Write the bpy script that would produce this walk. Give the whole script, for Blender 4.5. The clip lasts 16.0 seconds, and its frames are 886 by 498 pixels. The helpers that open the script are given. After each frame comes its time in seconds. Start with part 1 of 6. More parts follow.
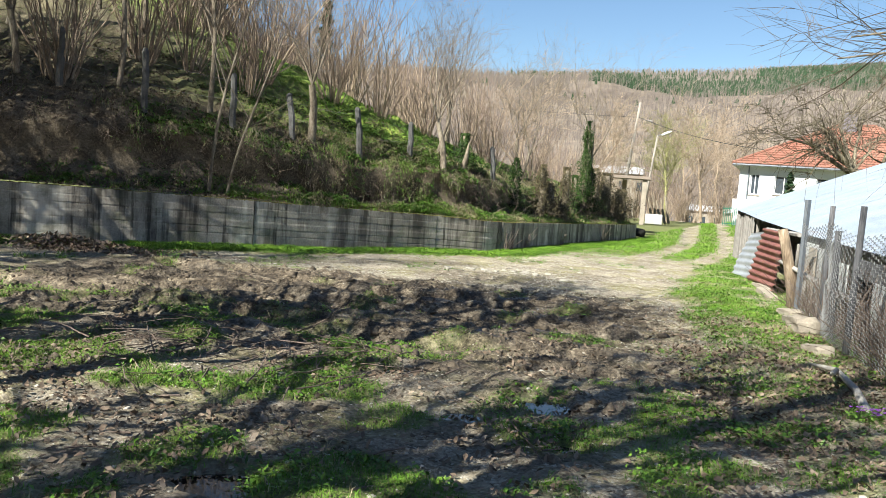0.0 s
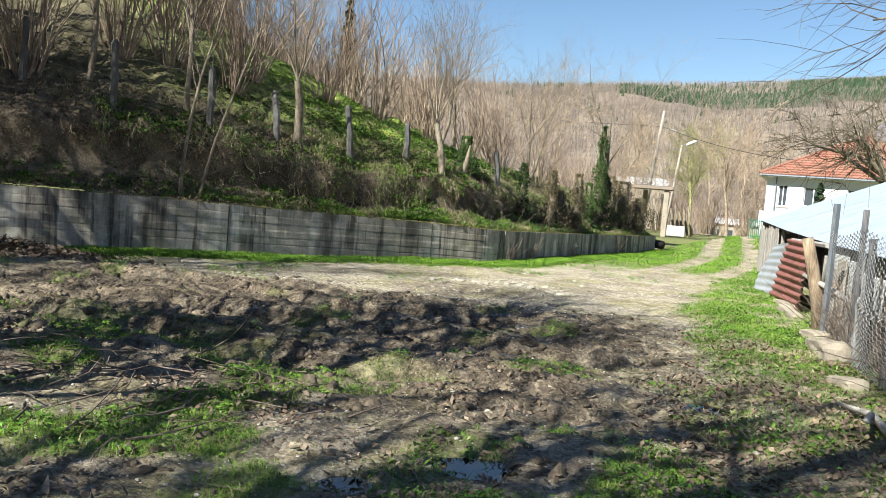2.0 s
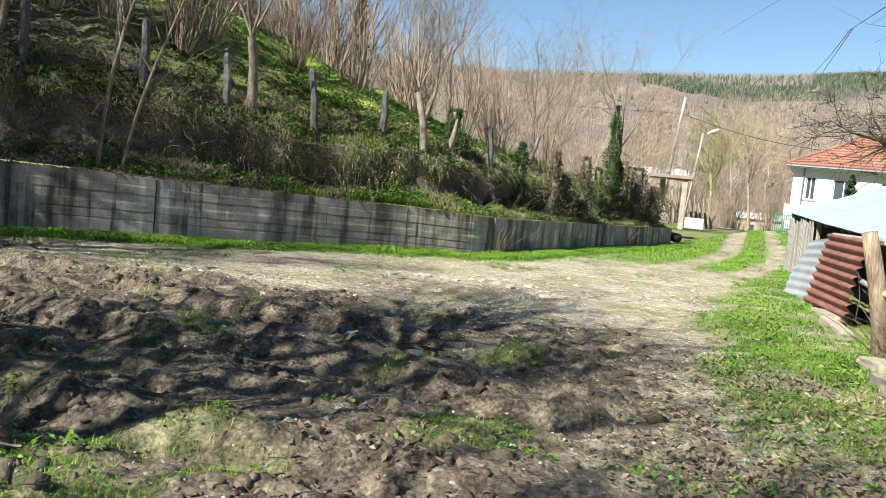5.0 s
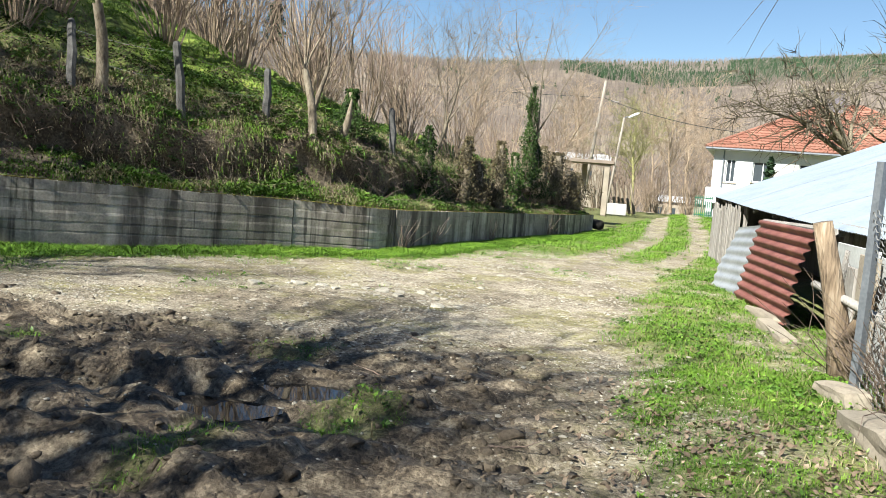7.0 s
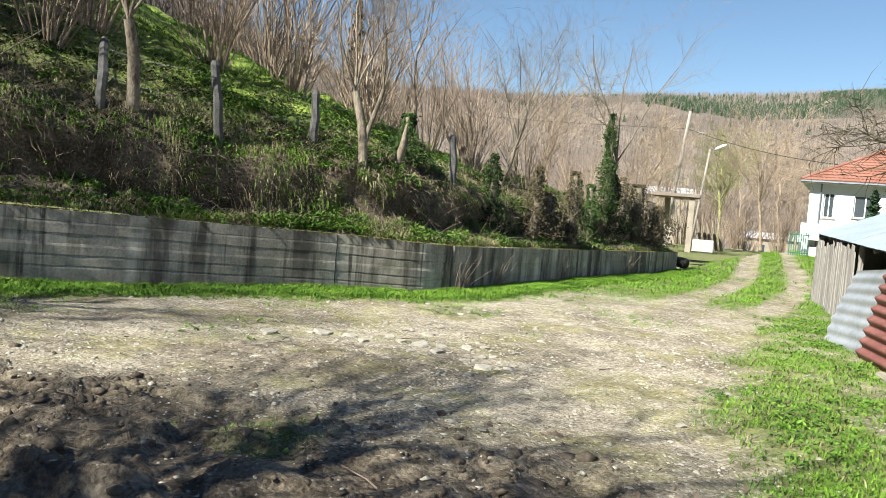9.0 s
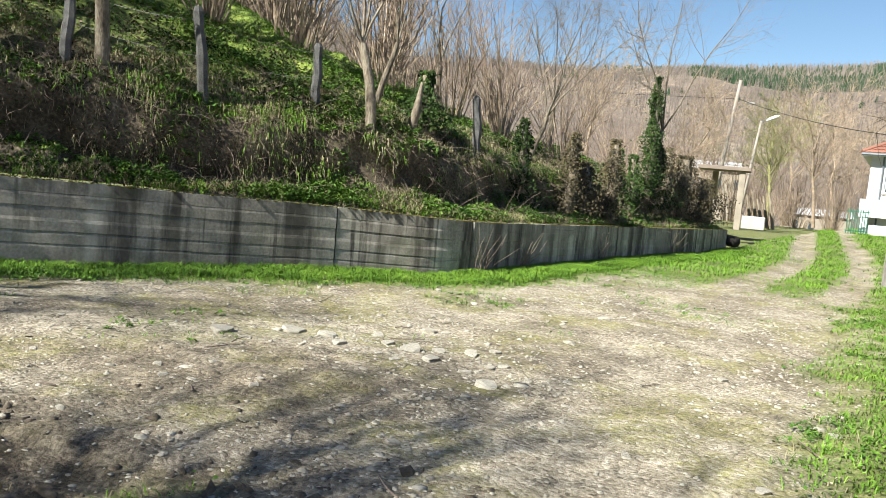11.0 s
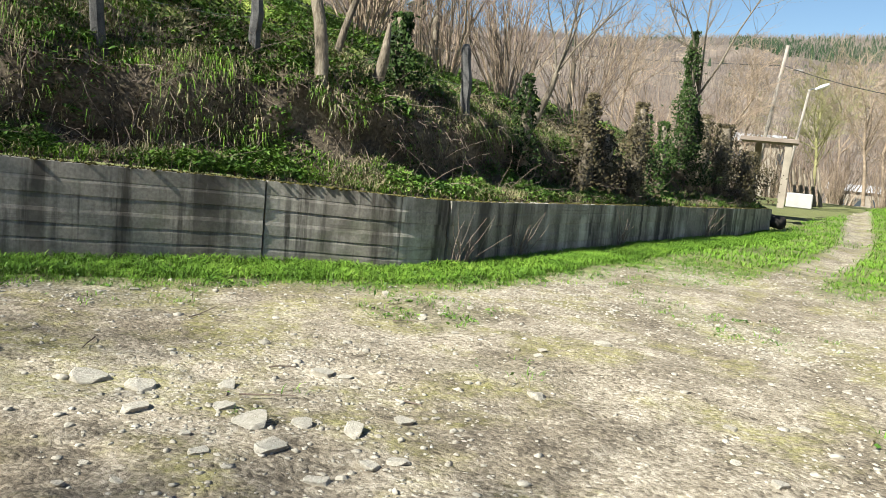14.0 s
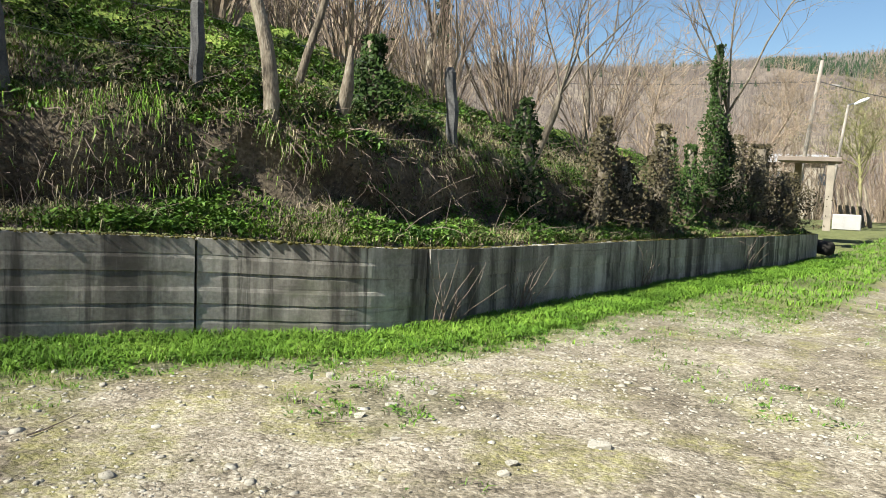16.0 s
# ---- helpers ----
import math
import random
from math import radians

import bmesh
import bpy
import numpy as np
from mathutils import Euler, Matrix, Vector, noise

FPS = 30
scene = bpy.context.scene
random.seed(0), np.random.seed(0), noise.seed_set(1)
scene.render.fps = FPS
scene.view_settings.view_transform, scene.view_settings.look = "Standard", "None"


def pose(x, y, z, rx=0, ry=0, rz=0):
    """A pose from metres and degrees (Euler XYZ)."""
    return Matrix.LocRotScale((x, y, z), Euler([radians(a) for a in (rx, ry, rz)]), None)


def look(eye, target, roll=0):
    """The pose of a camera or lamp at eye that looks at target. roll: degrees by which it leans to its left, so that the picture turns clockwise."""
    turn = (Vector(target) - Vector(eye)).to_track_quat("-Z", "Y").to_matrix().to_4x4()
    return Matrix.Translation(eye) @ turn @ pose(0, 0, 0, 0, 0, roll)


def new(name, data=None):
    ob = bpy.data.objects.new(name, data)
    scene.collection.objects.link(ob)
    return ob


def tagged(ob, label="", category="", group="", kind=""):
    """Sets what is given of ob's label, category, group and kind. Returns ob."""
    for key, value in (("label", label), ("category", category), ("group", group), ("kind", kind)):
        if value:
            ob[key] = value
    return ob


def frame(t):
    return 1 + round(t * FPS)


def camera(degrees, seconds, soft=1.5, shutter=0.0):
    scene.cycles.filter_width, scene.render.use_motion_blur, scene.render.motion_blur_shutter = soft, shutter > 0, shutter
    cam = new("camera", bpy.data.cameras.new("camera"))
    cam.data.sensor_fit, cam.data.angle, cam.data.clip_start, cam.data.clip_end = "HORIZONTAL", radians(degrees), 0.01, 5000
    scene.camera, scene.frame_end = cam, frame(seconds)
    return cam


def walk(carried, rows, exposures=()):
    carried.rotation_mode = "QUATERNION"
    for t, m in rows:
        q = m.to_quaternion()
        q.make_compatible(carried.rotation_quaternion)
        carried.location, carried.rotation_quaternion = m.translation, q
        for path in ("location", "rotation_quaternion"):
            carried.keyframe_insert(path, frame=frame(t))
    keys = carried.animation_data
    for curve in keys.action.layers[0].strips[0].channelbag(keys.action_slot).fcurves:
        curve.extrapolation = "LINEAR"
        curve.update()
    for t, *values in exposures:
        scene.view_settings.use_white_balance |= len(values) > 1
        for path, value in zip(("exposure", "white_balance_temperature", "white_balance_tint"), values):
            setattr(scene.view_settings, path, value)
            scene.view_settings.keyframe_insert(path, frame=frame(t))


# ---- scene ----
# ---------------------------------------------------------------- camera
cam = camera(58.45, 16.0, soft=0.65)
# seconds, place in metres, turn in degrees
ROWS = [
    (0.0, 0.055, 0.057, 1.501, 85.15, -4.07, 14.46),
    (0.5, 0.182, 0.364, 1.452, 84.65, -3.65, 16.22),
    (1.0, 0.224, 0.789, 1.438, 85.56, -3.74, 15.78),
    (1.5, 0.333, 1.273, 1.413, 85.77, -3.79, 15.92),
    (2.0, 0.396, 1.695, 1.383, 85.86, -4.46, 16.35),
    (2.5, 0.451, 2.180, 1.377, 87.51, -5.86, 15.14),
    (3.0, 0.495, 2.590, 1.364, 87.45, -6.21, 17.76),
    (3.5, 0.421, 3.039, 1.318, 87.17, -6.47, 18.28),
    (6.0, 0.491, 5.583, 1.254, 84.06, -3.62, 15.19),
    (6.5, 0.509, 6.096, 1.279, 84.40, -3.58, 12.18),
    (7.0, 0.536, 6.555, 1.284, 84.60, -4.49, 12.50),
    (7.5, 0.449, 7.005, 1.268, 85.61, -3.57, 13.45),
    (8.0, 0.459, 7.435, 1.278, 87.08, -2.47, 13.99),
    (8.5, 0.482, 7.817, 1.289, 87.23, -3.36, 16.92),
    (9.0, 0.439, 8.299, 1.271, 86.59, -4.74, 18.20),
    (9.5, 0.480, 8.738, 1.243, 84.97, -5.32, 20.21),
    (12.0, 0.037, 11.027, 1.219, 84.17, -5.02, 21.23),
    (12.5, 0.043, 11.473, 1.230, 83.79, -5.10, 21.27),
    (13.0, 0.005, 11.993, 1.230, 83.60, -5.26, 21.07),
    (13.5, 0.022, 12.437, 1.216, 82.88, -5.87, 21.60),
    (14.0, 0.009, 12.885, 1.204, 82.30, -5.34, 23.61),
    (14.5, -0.003, 13.419, 1.242, 83.90, -4.50, 24.01),
    (15.0, 0.042, 13.850, 1.244, 83.63, -5.57, 24.21),
    (15.5, -0.064, 14.297, 1.233, 83.20, -4.01, 24.03),
    (16.0, -0.068, 14.644, 1.236, 84.88, -2.34, 26.08),
]
walk(cam, [(t, pose(x, y, z, rx, ry, rz)) for t, x, y, z, rx, ry, rz in ROWS], [(0.0, 1.74, 6500, 6), (4.0, 1.74, 6500, 6), (8.0, 1.68, 6500, 6), (12.5, 1.64, 6500, 6), (16.0, 1.54, 6500, 6)])

# ---------------------------------------------------------------- light
SUN_EL, SUN_AZ = 42.0, 150.0     # height; degrees to the left of straight ahead
sun_way = Vector((-math.sin(radians(SUN_AZ)) * math.cos(radians(SUN_EL)), math.cos(radians(SUN_AZ)) * math.cos(radians(SUN_EL)), math.sin(radians(SUN_EL))))
world = bpy.data.worlds.new("world")
scene.world = world
world.use_nodes = True
wn, wl = world.node_tree.nodes, world.node_tree.links
sky = wn.new("ShaderNodeTexSky")
sky.sky_type, sky.sun_disc = "NISHITA", False
sky.sun_elevation, sky.sun_rotation = radians(SUN_EL), radians(-SUN_AZ)
sky.air_density, sky.dust_density, sky.ozone_density = 1.0, 0.0, 4.0
wn["Background"].inputs["Strength"].default_value = 0.043
wl.new(sky.outputs[0], wn["Background"].inputs["Color"])
lamp = bpy.data.lights.new("sun", "SUN")
lamp.energy, lamp.angle, lamp.color = 5.0, radians(0.5), (0.98, 0.95, 0.87)
sun = new("sun", lamp)
sun.matrix_world = look(Vector((0, 0, 60)) + sun_way * 10, Vector((0, 0, 60)))

# ---------------------------------------------------------------- materials
def material(name, colours, scale=4.0, rough=0.85, bump=0.3, fine=40.0, metal=0.0, stretch=(1, 1, 1), vary=0.0, spec=0.3, detail=6.0):
    """Colours run along a ramp over two sizes of noise; vary: change of brightness from object to object."""
    m = bpy.data.materials.new(name)
    m.use_nodes = True
    n, l = m.node_tree.nodes, m.node_tree.links
    b = n["Principled BSDF"]
    tc, mp = n.new("ShaderNodeTexCoord"), n.new("ShaderNodeMapping")
    mp.inputs["Scale"].default_value = stretch
    l.new(tc.outputs["Object"], mp.inputs[0])
    n1, n2 = n.new("ShaderNodeTexNoise"), n.new("ShaderNodeTexNoise")
    for k, s in ((n1, scale), (n2, fine)):
        l.new(mp.outputs[0], k.inputs["Vector"])
        k.inputs["Scale"].default_value, k.inputs["Detail"].default_value = s, detail
    mx = n.new("ShaderNodeMix")
    mx.inputs["Factor"].default_value = 0.45
    l.new(n1.outputs["Fac"], mx.inputs["A"]), l.new(n2.outputs["Fac"], mx.inputs["B"])
    rp = n.new("ShaderNodeValToRGB")
    e = rp.color_ramp.elements
    while len(e) < len(colours):
        e.new(0.5)
    for k, c in enumerate(colours):
        e[k].position, e[k].color = 0.3 + 0.4 * k / max(1, len(colours) - 1), (*c, 1)
    l.new(mx.outputs["Result"], rp.inputs[0])
    colour = rp.outputs["Color"]
    if vary:
        oi, ge, ad, mr, hs = n.new("ShaderNodeObjectInfo"), n.new("ShaderNodeNewGeometry"), n.new("ShaderNodeMath"), n.new("ShaderNodeMapRange"), n.new("ShaderNodeHueSaturation")
        ad.operation = "ADD"
        l.new(oi.outputs["Random"], ad.inputs[0]), l.new(ge.outputs["Random Per Island"], ad.inputs[1])
        mr.inputs["From Max"].default_value, mr.inputs["To Min"].default_value, mr.inputs["To Max"].default_value = 2.0, 1 - vary, 1 + vary
        l.new(ad.outputs[0], mr.inputs["Value"]), l.new(mr.outputs["Result"], hs.inputs["Value"]), l.new(colour, hs.inputs["Color"])
        colour = hs.outputs["Color"]
    l.new(colour, b.inputs["Base Color"])
    b.inputs["Roughness"].default_value, b.inputs["Metallic"].default_value, b.inputs["Specular IOR Level"].default_value = rough, metal, spec
    if bump:
        bp = n.new("ShaderNodeBump")
        bp.inputs["Strength"].default_value, bp.inputs["Distance"].default_value = bump, 0.02
        l.new(n2.outputs["Fac"], bp.inputs["Height"]), l.new(bp.outputs[0], b.inputs["Normal"])
    return m


def nodes_of(m):
    return m.node_tree.nodes, m.node_tree.links


BARK = material("bark", [(0.04, 0.032, 0.024), (0.152, 0.124, 0.092), (0.288, 0.256, 0.2)], 9, 0.9, 0.9, 45, stretch=(1, 1, 0.35), vary=0.25)
HAZEL = material("hazel_bark", [(0.103, 0.074, 0.0535), (0.238, 0.18, 0.129), (0.371, 0.299, 0.222)], 5, 0.85, 0.2, 30, vary=0.3)
HAZELTWIG = material("hazel_twig", [(0.101, 0.0702, 0.0567), (0.216, 0.162, 0.128)], 5, 0.9, 0, 30, vary=0.3)
TWIG = material("twig", [(0.10, 0.08, 0.06), (0.19, 0.15, 0.11)], 5, 0.9, 0, 30, vary=0.3)
FARWOOD = material("far_wood", [(0.10, 0.083, 0.075), (0.20, 0.168, 0.148)], 0.03, 0.95, 0, 0.4, vary=0.4)
OLDWOOD = material("weathered_wood", [(0.111, 0.0935, 0.085), (0.238, 0.221, 0.204), (0.34, 0.323, 0.306)], 5, 0.9, 0.6, 60, stretch=(1, 1, 0.12), vary=0.15)
POSTCON = material("grey_post", [(0.0315, 0.0301, 0.0301), (0.077, 0.0749, 0.0735), (0.133, 0.13, 0.122)], 5, 0.9, 0.5, 60, vary=0.15)
GRASS = material("grass", [(0.03, 0.07, 0.007), (0.085, 0.165, 0.016), (0.16, 0.25, 0.034)], 1.3, 0.6, 0, 9, vary=0.6, spec=0.2)
DRYGRASS = material("dry_grass", [(0.124, 0.0992, 0.0496), (0.248, 0.211, 0.124), (0.31, 0.279, 0.186)], 1.0, 0.8, 0, 9, vary=0.35)
IVY = material("ivy_leaf", [(0.0096, 0.0192, 0.00384), (0.0224, 0.0448, 0.00768), (0.0448, 0.0704, 0.016)], 2, 0.6, 0, 9, vary=0.5, spec=0.15)
DEADLEAF = material("dead_leaf", [(0.0524, 0.0349, 0.0245), (0.151, 0.107, 0.0744), (0.349, 0.273, 0.203)], 2, 0.7, 0, 9, vary=0.5)
# darker copy of DEADLEAF: the bank's shade is put into the leaf colour
BANKLEAF = material("shaded_dead_leaf", [(0.025, 0.017, 0.012), (0.075, 0.052, 0.036), (0.20, 0.155, 0.115)], 2, 0.75, 0, 9, vary=0.6)
CONIFER = material("conifer", [(0.012, 0.03, 0.012), (0.03, 0.06, 0.025)], 0.2, 0.9, 0, 2, vary=0.3)
STONE = material("stone", [(0.207, 0.184, 0.151), (0.319, 0.294, 0.247), (0.398, 0.374, 0.327)], 6, 0.85, 0.5, 50, vary=0.2)
WHITEWALL = material("white_render", [(0.432, 0.441, 0.45), (0.522, 0.531, 0.54), (0.576, 0.585, 0.594)], 0.8, 0.85, 0.2, 20)
TILE = material("roof_tile", [(0.128, 0.0553, 0.0382), (0.212, 0.0935, 0.0663), (0.281, 0.149, 0.111)], 1.0, 0.8, 0.3, 20, vary=0.25)
ROOFTIN = material("roof_tin", [(0.187, 0.221, 0.272), (0.246, 0.285, 0.34), (0.289, 0.327, 0.378)], 1.3, 0.5, 0.1, 14, metal=0.15, spec=0.5)
REDTIN = material("red_tin", [(0.0935, 0.0323, 0.0272), (0.178, 0.068, 0.0561), (0.246, 0.119, 0.0978)], 2.5, 0.6, 0.2, 30, metal=0.1)
GREYTIN = material("galvanised_tin", [(0.196, 0.212, 0.23), (0.306, 0.323, 0.348), (0.391, 0.408, 0.425)], 2.5, 0.45, 0.1, 30, metal=0.4, spec=0.5)
WIRE = material("fence_wire", [(0.16, 0.16, 0.16), (0.30, 0.30, 0.30)], 5, 0.6, 0, 30, metal=0.3)
STEEL = material("painted_steel", [(0.09, 0.10, 0.115), (0.17, 0.185, 0.205)], 5, 0.5, 0.1, 40, metal=0.3, vary=0.15)
DARK = material("dark_inside", [(0.015, 0.013, 0.012), (0.04, 0.035, 0.03)], 3, 0.9, 0, 30)
CABLE = material("black_cable", [(0.02, 0.02, 0.02), (0.03, 0.03, 0.03)], 5, 0.6, 0, 30)
BEIGE = material("pale_concrete", [(0.17, 0.145, 0.119), (0.246, 0.212, 0.17), (0.306, 0.272, 0.221)], 3, 0.9, 0.3, 40)
GLASS = material("window_glass", [(0.03, 0.04, 0.05), (0.05, 0.06, 0.07)], 1, 0.08, 0, 9, spec=0.8)
LAMPGLASS = material("lamp_cover", [(0.6, 0.6, 0.6), (0.75, 0.75, 0.75)], 3, 0.3, 0, 9)
VIOLET = material("violet_petal", [(0.22, 0.05, 0.35), (0.35, 0.10, 0.50)], 5, 0.7, 0, 20, vary=0.3)
PALEWOOD = material("pale_dead_wood", [(0.2, 0.175, 0.15), (0.36, 0.33, 0.29), (0.46, 0.43, 0.39)], 6, 0.85, 0.4, 40)
DARKWOOD = material("dark_weathered_wood", [(0.03, 0.03, 0.032), (0.075, 0.075, 0.08), (0.15, 0.15, 0.155)], 5, 0.9, 0.6, 60, stretch=(1, 1, 0.12), vary=0.15)
MOSS = material("wall_moss", [(0.036, 0.032, 0.008), (0.088, 0.076, 0.02), (0.128, 0.112, 0.044)], 3, 0.95, 0.4, 40, vary=0.3)
ROOT = material("root", [(0.0735, 0.0525, 0.042), (0.147, 0.11, 0.0892), (0.2, 0.163, 0.137)], 6, 0.9, 0.3, 40, vary=0.3)


# ---------------------------------------------------------------- mesh helpers
class Bits:
    """Gathers many small pieces into one mesh."""
    def __init__(self):
        self.v, self.f = [], []

    def add(self, verts, faces):
        o = len(self.v)
        self.v.extend(verts)
        self.f.extend([tuple(i + o for i in q) for q in faces])

    def tube(self, pts, radii, sides=5, cap=True):
        pts = [Vector(p) for p in pts]
        o, n = len(self.v), len(pts)
        for i, p in enumerate(pts):
            d = (pts[min(i + 1, n - 1)] - pts[max(i - 1, 0)])
            d = d.normalized() if d.length > 1e-9 else Vector((0, 0, 1))
            a = d.cross(Vector((0.31, 0.95, 0.05)))
            a = a.normalized() if a.length > 1e-6 else Vector((1, 0, 0))
            b = d.cross(a)
            for k in range(sides):
                g = math.tau * k / sides
                self.v.append(tuple(p + (a * math.cos(g) + b * math.sin(g)) * radii[i]))
        for i in range(n - 1):
            for k in range(sides):
                k2 = (k + 1) % sides
                self.f.append((o + i * sides + k, o + i * sides + k2, o + (i + 1) * sides + k2, o + (i + 1) * sides + k))
        if cap and sides > 2:
            self.f.append(tuple(o + k for k in reversed(range(sides))))
            self.f.append(tuple(o + (n - 1) * sides + k for k in range(sides)))

    def box(self, lo, hi, m=None):
        c = [Vector((x, y, z)) for z in (lo[2], hi[2]) for y in (lo[1], hi[1]) for x in (lo[0], hi[0])]
        self.add([tuple((m @ p) if m else p) for p in c], [(0, 2, 3, 1), (4, 5, 7, 6), (0, 1, 5, 4), (2, 6, 7, 3), (0, 4, 6, 2), (1, 3, 7, 5)])

    def data(self, name, smooth=False):
        me = bpy.data.meshes.new(name)
        me.from_pydata(self.v, [], self.f)
        if smooth:
            me.shade_smooth()
        me.update()
        return me


def part(name, mesh, mat, parent=None, label=""):
    """One mesh object from Bits, a bmesh or a mesh, under parent."""
    if isinstance(mesh, Bits):
        mesh = mesh.data(name)
    elif isinstance(mesh, bmesh.types.BMesh):
        bm, mesh = mesh, bpy.data.meshes.new(name)
        bm.to_mesh(mesh)
        bm.free()
    if not mesh.materials:
        mesh.materials.append(mat)
    ob = new(name, mesh)
    if parent:
        ob.parent = parent
    return tagged(ob, label)


def empty(name, at=(0, 0, 0), label="", category="", group="", kind=""):
    ob = new(name)
    ob.location = at
    return tagged(ob, label, category, group, kind)


def bevel_box(lo, hi, edge=0.01, m=None):
    bm = bmesh.new()
    bmesh.ops.create_cube(bm, size=1.0)
    for v in bm.verts:
        v.co = Vector([lo[i] + (hi[i] - lo[i]) * (v.co[i] + 0.5) for i in range(3)])
    bmesh.ops.bevel(bm, geom=bm.edges[:], offset=edge, segments=1, affect="EDGES")
    if m:
        bm.transform(m)
    return bm


rnd = random.Random(7)


def smooth(a, b, x):
    t = np.clip((np.asarray(x, float) - a) / (b - a), 0, 1)
    return t * t * (3 - 2 * t)


def wave(x, y, size, seed=0.0):
    """Cheap rolling noise, about -1 to 1, for arrays."""
    x, y = np.asarray(x) / size, np.asarray(y) / size
    s = seed * 1.7
    return (np.sin(1.7 * x + 0.9 * y + s + 1.3 * np.sin(0.8 * y - 0.6 * x + s)) + np.sin(-1.1 * x + 1.9 * y + 2.1 * s + 1.1 * np.sin(1.3 * x + s))
            + np.sin(2.3 * x + 0.4 * y + 3.7 * s + np.sin(2.1 * y + 1.7 * s))) / 3


def vnoise(x, y, size, seed=0):
    """Smooth lattice noise, -1 to 1, for arrays."""
    x, y = np.asarray(x, float) / size + 7000.3 + 13 * seed, np.asarray(y, float) / size + 5000.7 + 29 * seed
    ix, iy = np.floor(x).astype(np.int64), np.floor(y).astype(np.int64)
    fx, fy = x - ix, y - iy
    fx, fy = fx * fx * (3 - 2 * fx), fy * fy * (3 - 2 * fy)

    def h(i, j):
        k = (i * 374761393 + j * 668265263 + seed * 974711) & 0x7FFFFFFF
        k = ((k ^ (k >> 13)) * 1274126177) & 0x7FFFFFFF
        return ((k ^ (k >> 16)) & 0xFFFF) / 32767.5 - 1
    a, b, c, d = h(ix, iy), h(ix + 1, iy), h(ix, iy + 1), h(ix + 1, iy + 1)
    return (a * (1 - fx) + b * fx) * (1 - fy) + (c * (1 - fx) + d * fx) * fy


# ---------------------------------------------------------------- plan
# the retaining wall's front top edge: x, y, height
WALL = [(-19.5, 8.6, 1.0), (-15.6, 10.6, 0.98), (-12.4, 12.5, 0.92), (-9.45, 14.75, 0.84), (-7.3, 17.35, 0.72), (-5.2, 20.1, 0.6),
        (-3.8, 22.0, 0.49), (-2.95, 26.5, 0.38), (-2.0, 31.0, 0.28), (-0.3, 37.6, 0.17)]
CRACK_AT, JOINT_AT = 5, 6


def catmull(pts, steps):
    out = []
    p = [Vector(q) for q in pts]
    p = [p[0] * 2 - p[1]] + p + [p[-1] * 2 - p[-2]]
    for i in range(1, len(p) - 2):
        for k in range(steps):
            t = k / steps
            out.append(0.5 * (2 * p[i] + (p[i + 1] - p[i - 1]) * t + (2 * p[i - 1] - 5 * p[i] + 4 * p[i + 1] - p[i + 2]) * t * t + (3 * p[i] - p[i - 1] - 3 * p[i + 1] + p[i + 2]) * t ** 3))
    out.append(p[-2])
    return out


WSTEP = 16
WLINE = catmull(WALL, WSTEP)
WXY = np.array([(p.x, p.y) for p in WLINE])
WZ = np.array([p.z for p in WLINE])
WLEN = np.concatenate([[0], np.cumsum(np.hypot(*np.diff(WXY, axis=0).T))])
WTAN = np.gradient(WXY, axis=0)
WTAN /= np.hypot(*WTAN.T)[:, None]
WNOR = np.stack([-WTAN[:, 1], WTAN[:, 0]], 1)     # points uphill


def wall_dist(x, y):
    """Distance behind (+) or before (-) the wall's face, and the place along it, for arrays."""
    x, y = np.asarray(x, float), np.asarray(y, float)
    best, s, u = np.full(x.shape, 1e9), np.zeros(x.shape), np.zeros(x.shape)
    for i in range(len(WXY) - 1):
        a, d = WXY[i], WXY[i + 1] - WXY[i]
        t = np.clip(((x - a[0]) * d[0] + (y - a[1]) * d[1]) / (d @ d), 0, 1)
        px, py = x - a[0] - t * d[0], y - a[1] - t * d[1]
        q = px * px + py * py
        m = q < best
        best = np.where(m, q, best)
        s = np.where(m, np.sign(d[0] * py - d[1] * px) * np.sqrt(q), s)
        u = np.where(m, WLEN[i] + t * (WLEN[i + 1] - WLEN[i]), u)
    return s, u


def road_mid(y):
    """Middle of the far lane."""
    return np.interp(y, [20, 24, 28, 31, 37, 43, 50, 60, 80, 120], [0.2, 0.8, 1.5, 2.05, 2.85, 3.25, 3.75, 4.3, 5.6, 9.0])


def verge(y):
    """Left edge of the grass before the shed."""
    return np.interp(y, [2, 6, 10.4, 13.6, 15.2, 19, 23.4, 28.6, 40, 60], [0.9, 0.9, 0.78, 0.95, 0.65, 1.16, 1.7, 3.0, 4.2, 5.6])


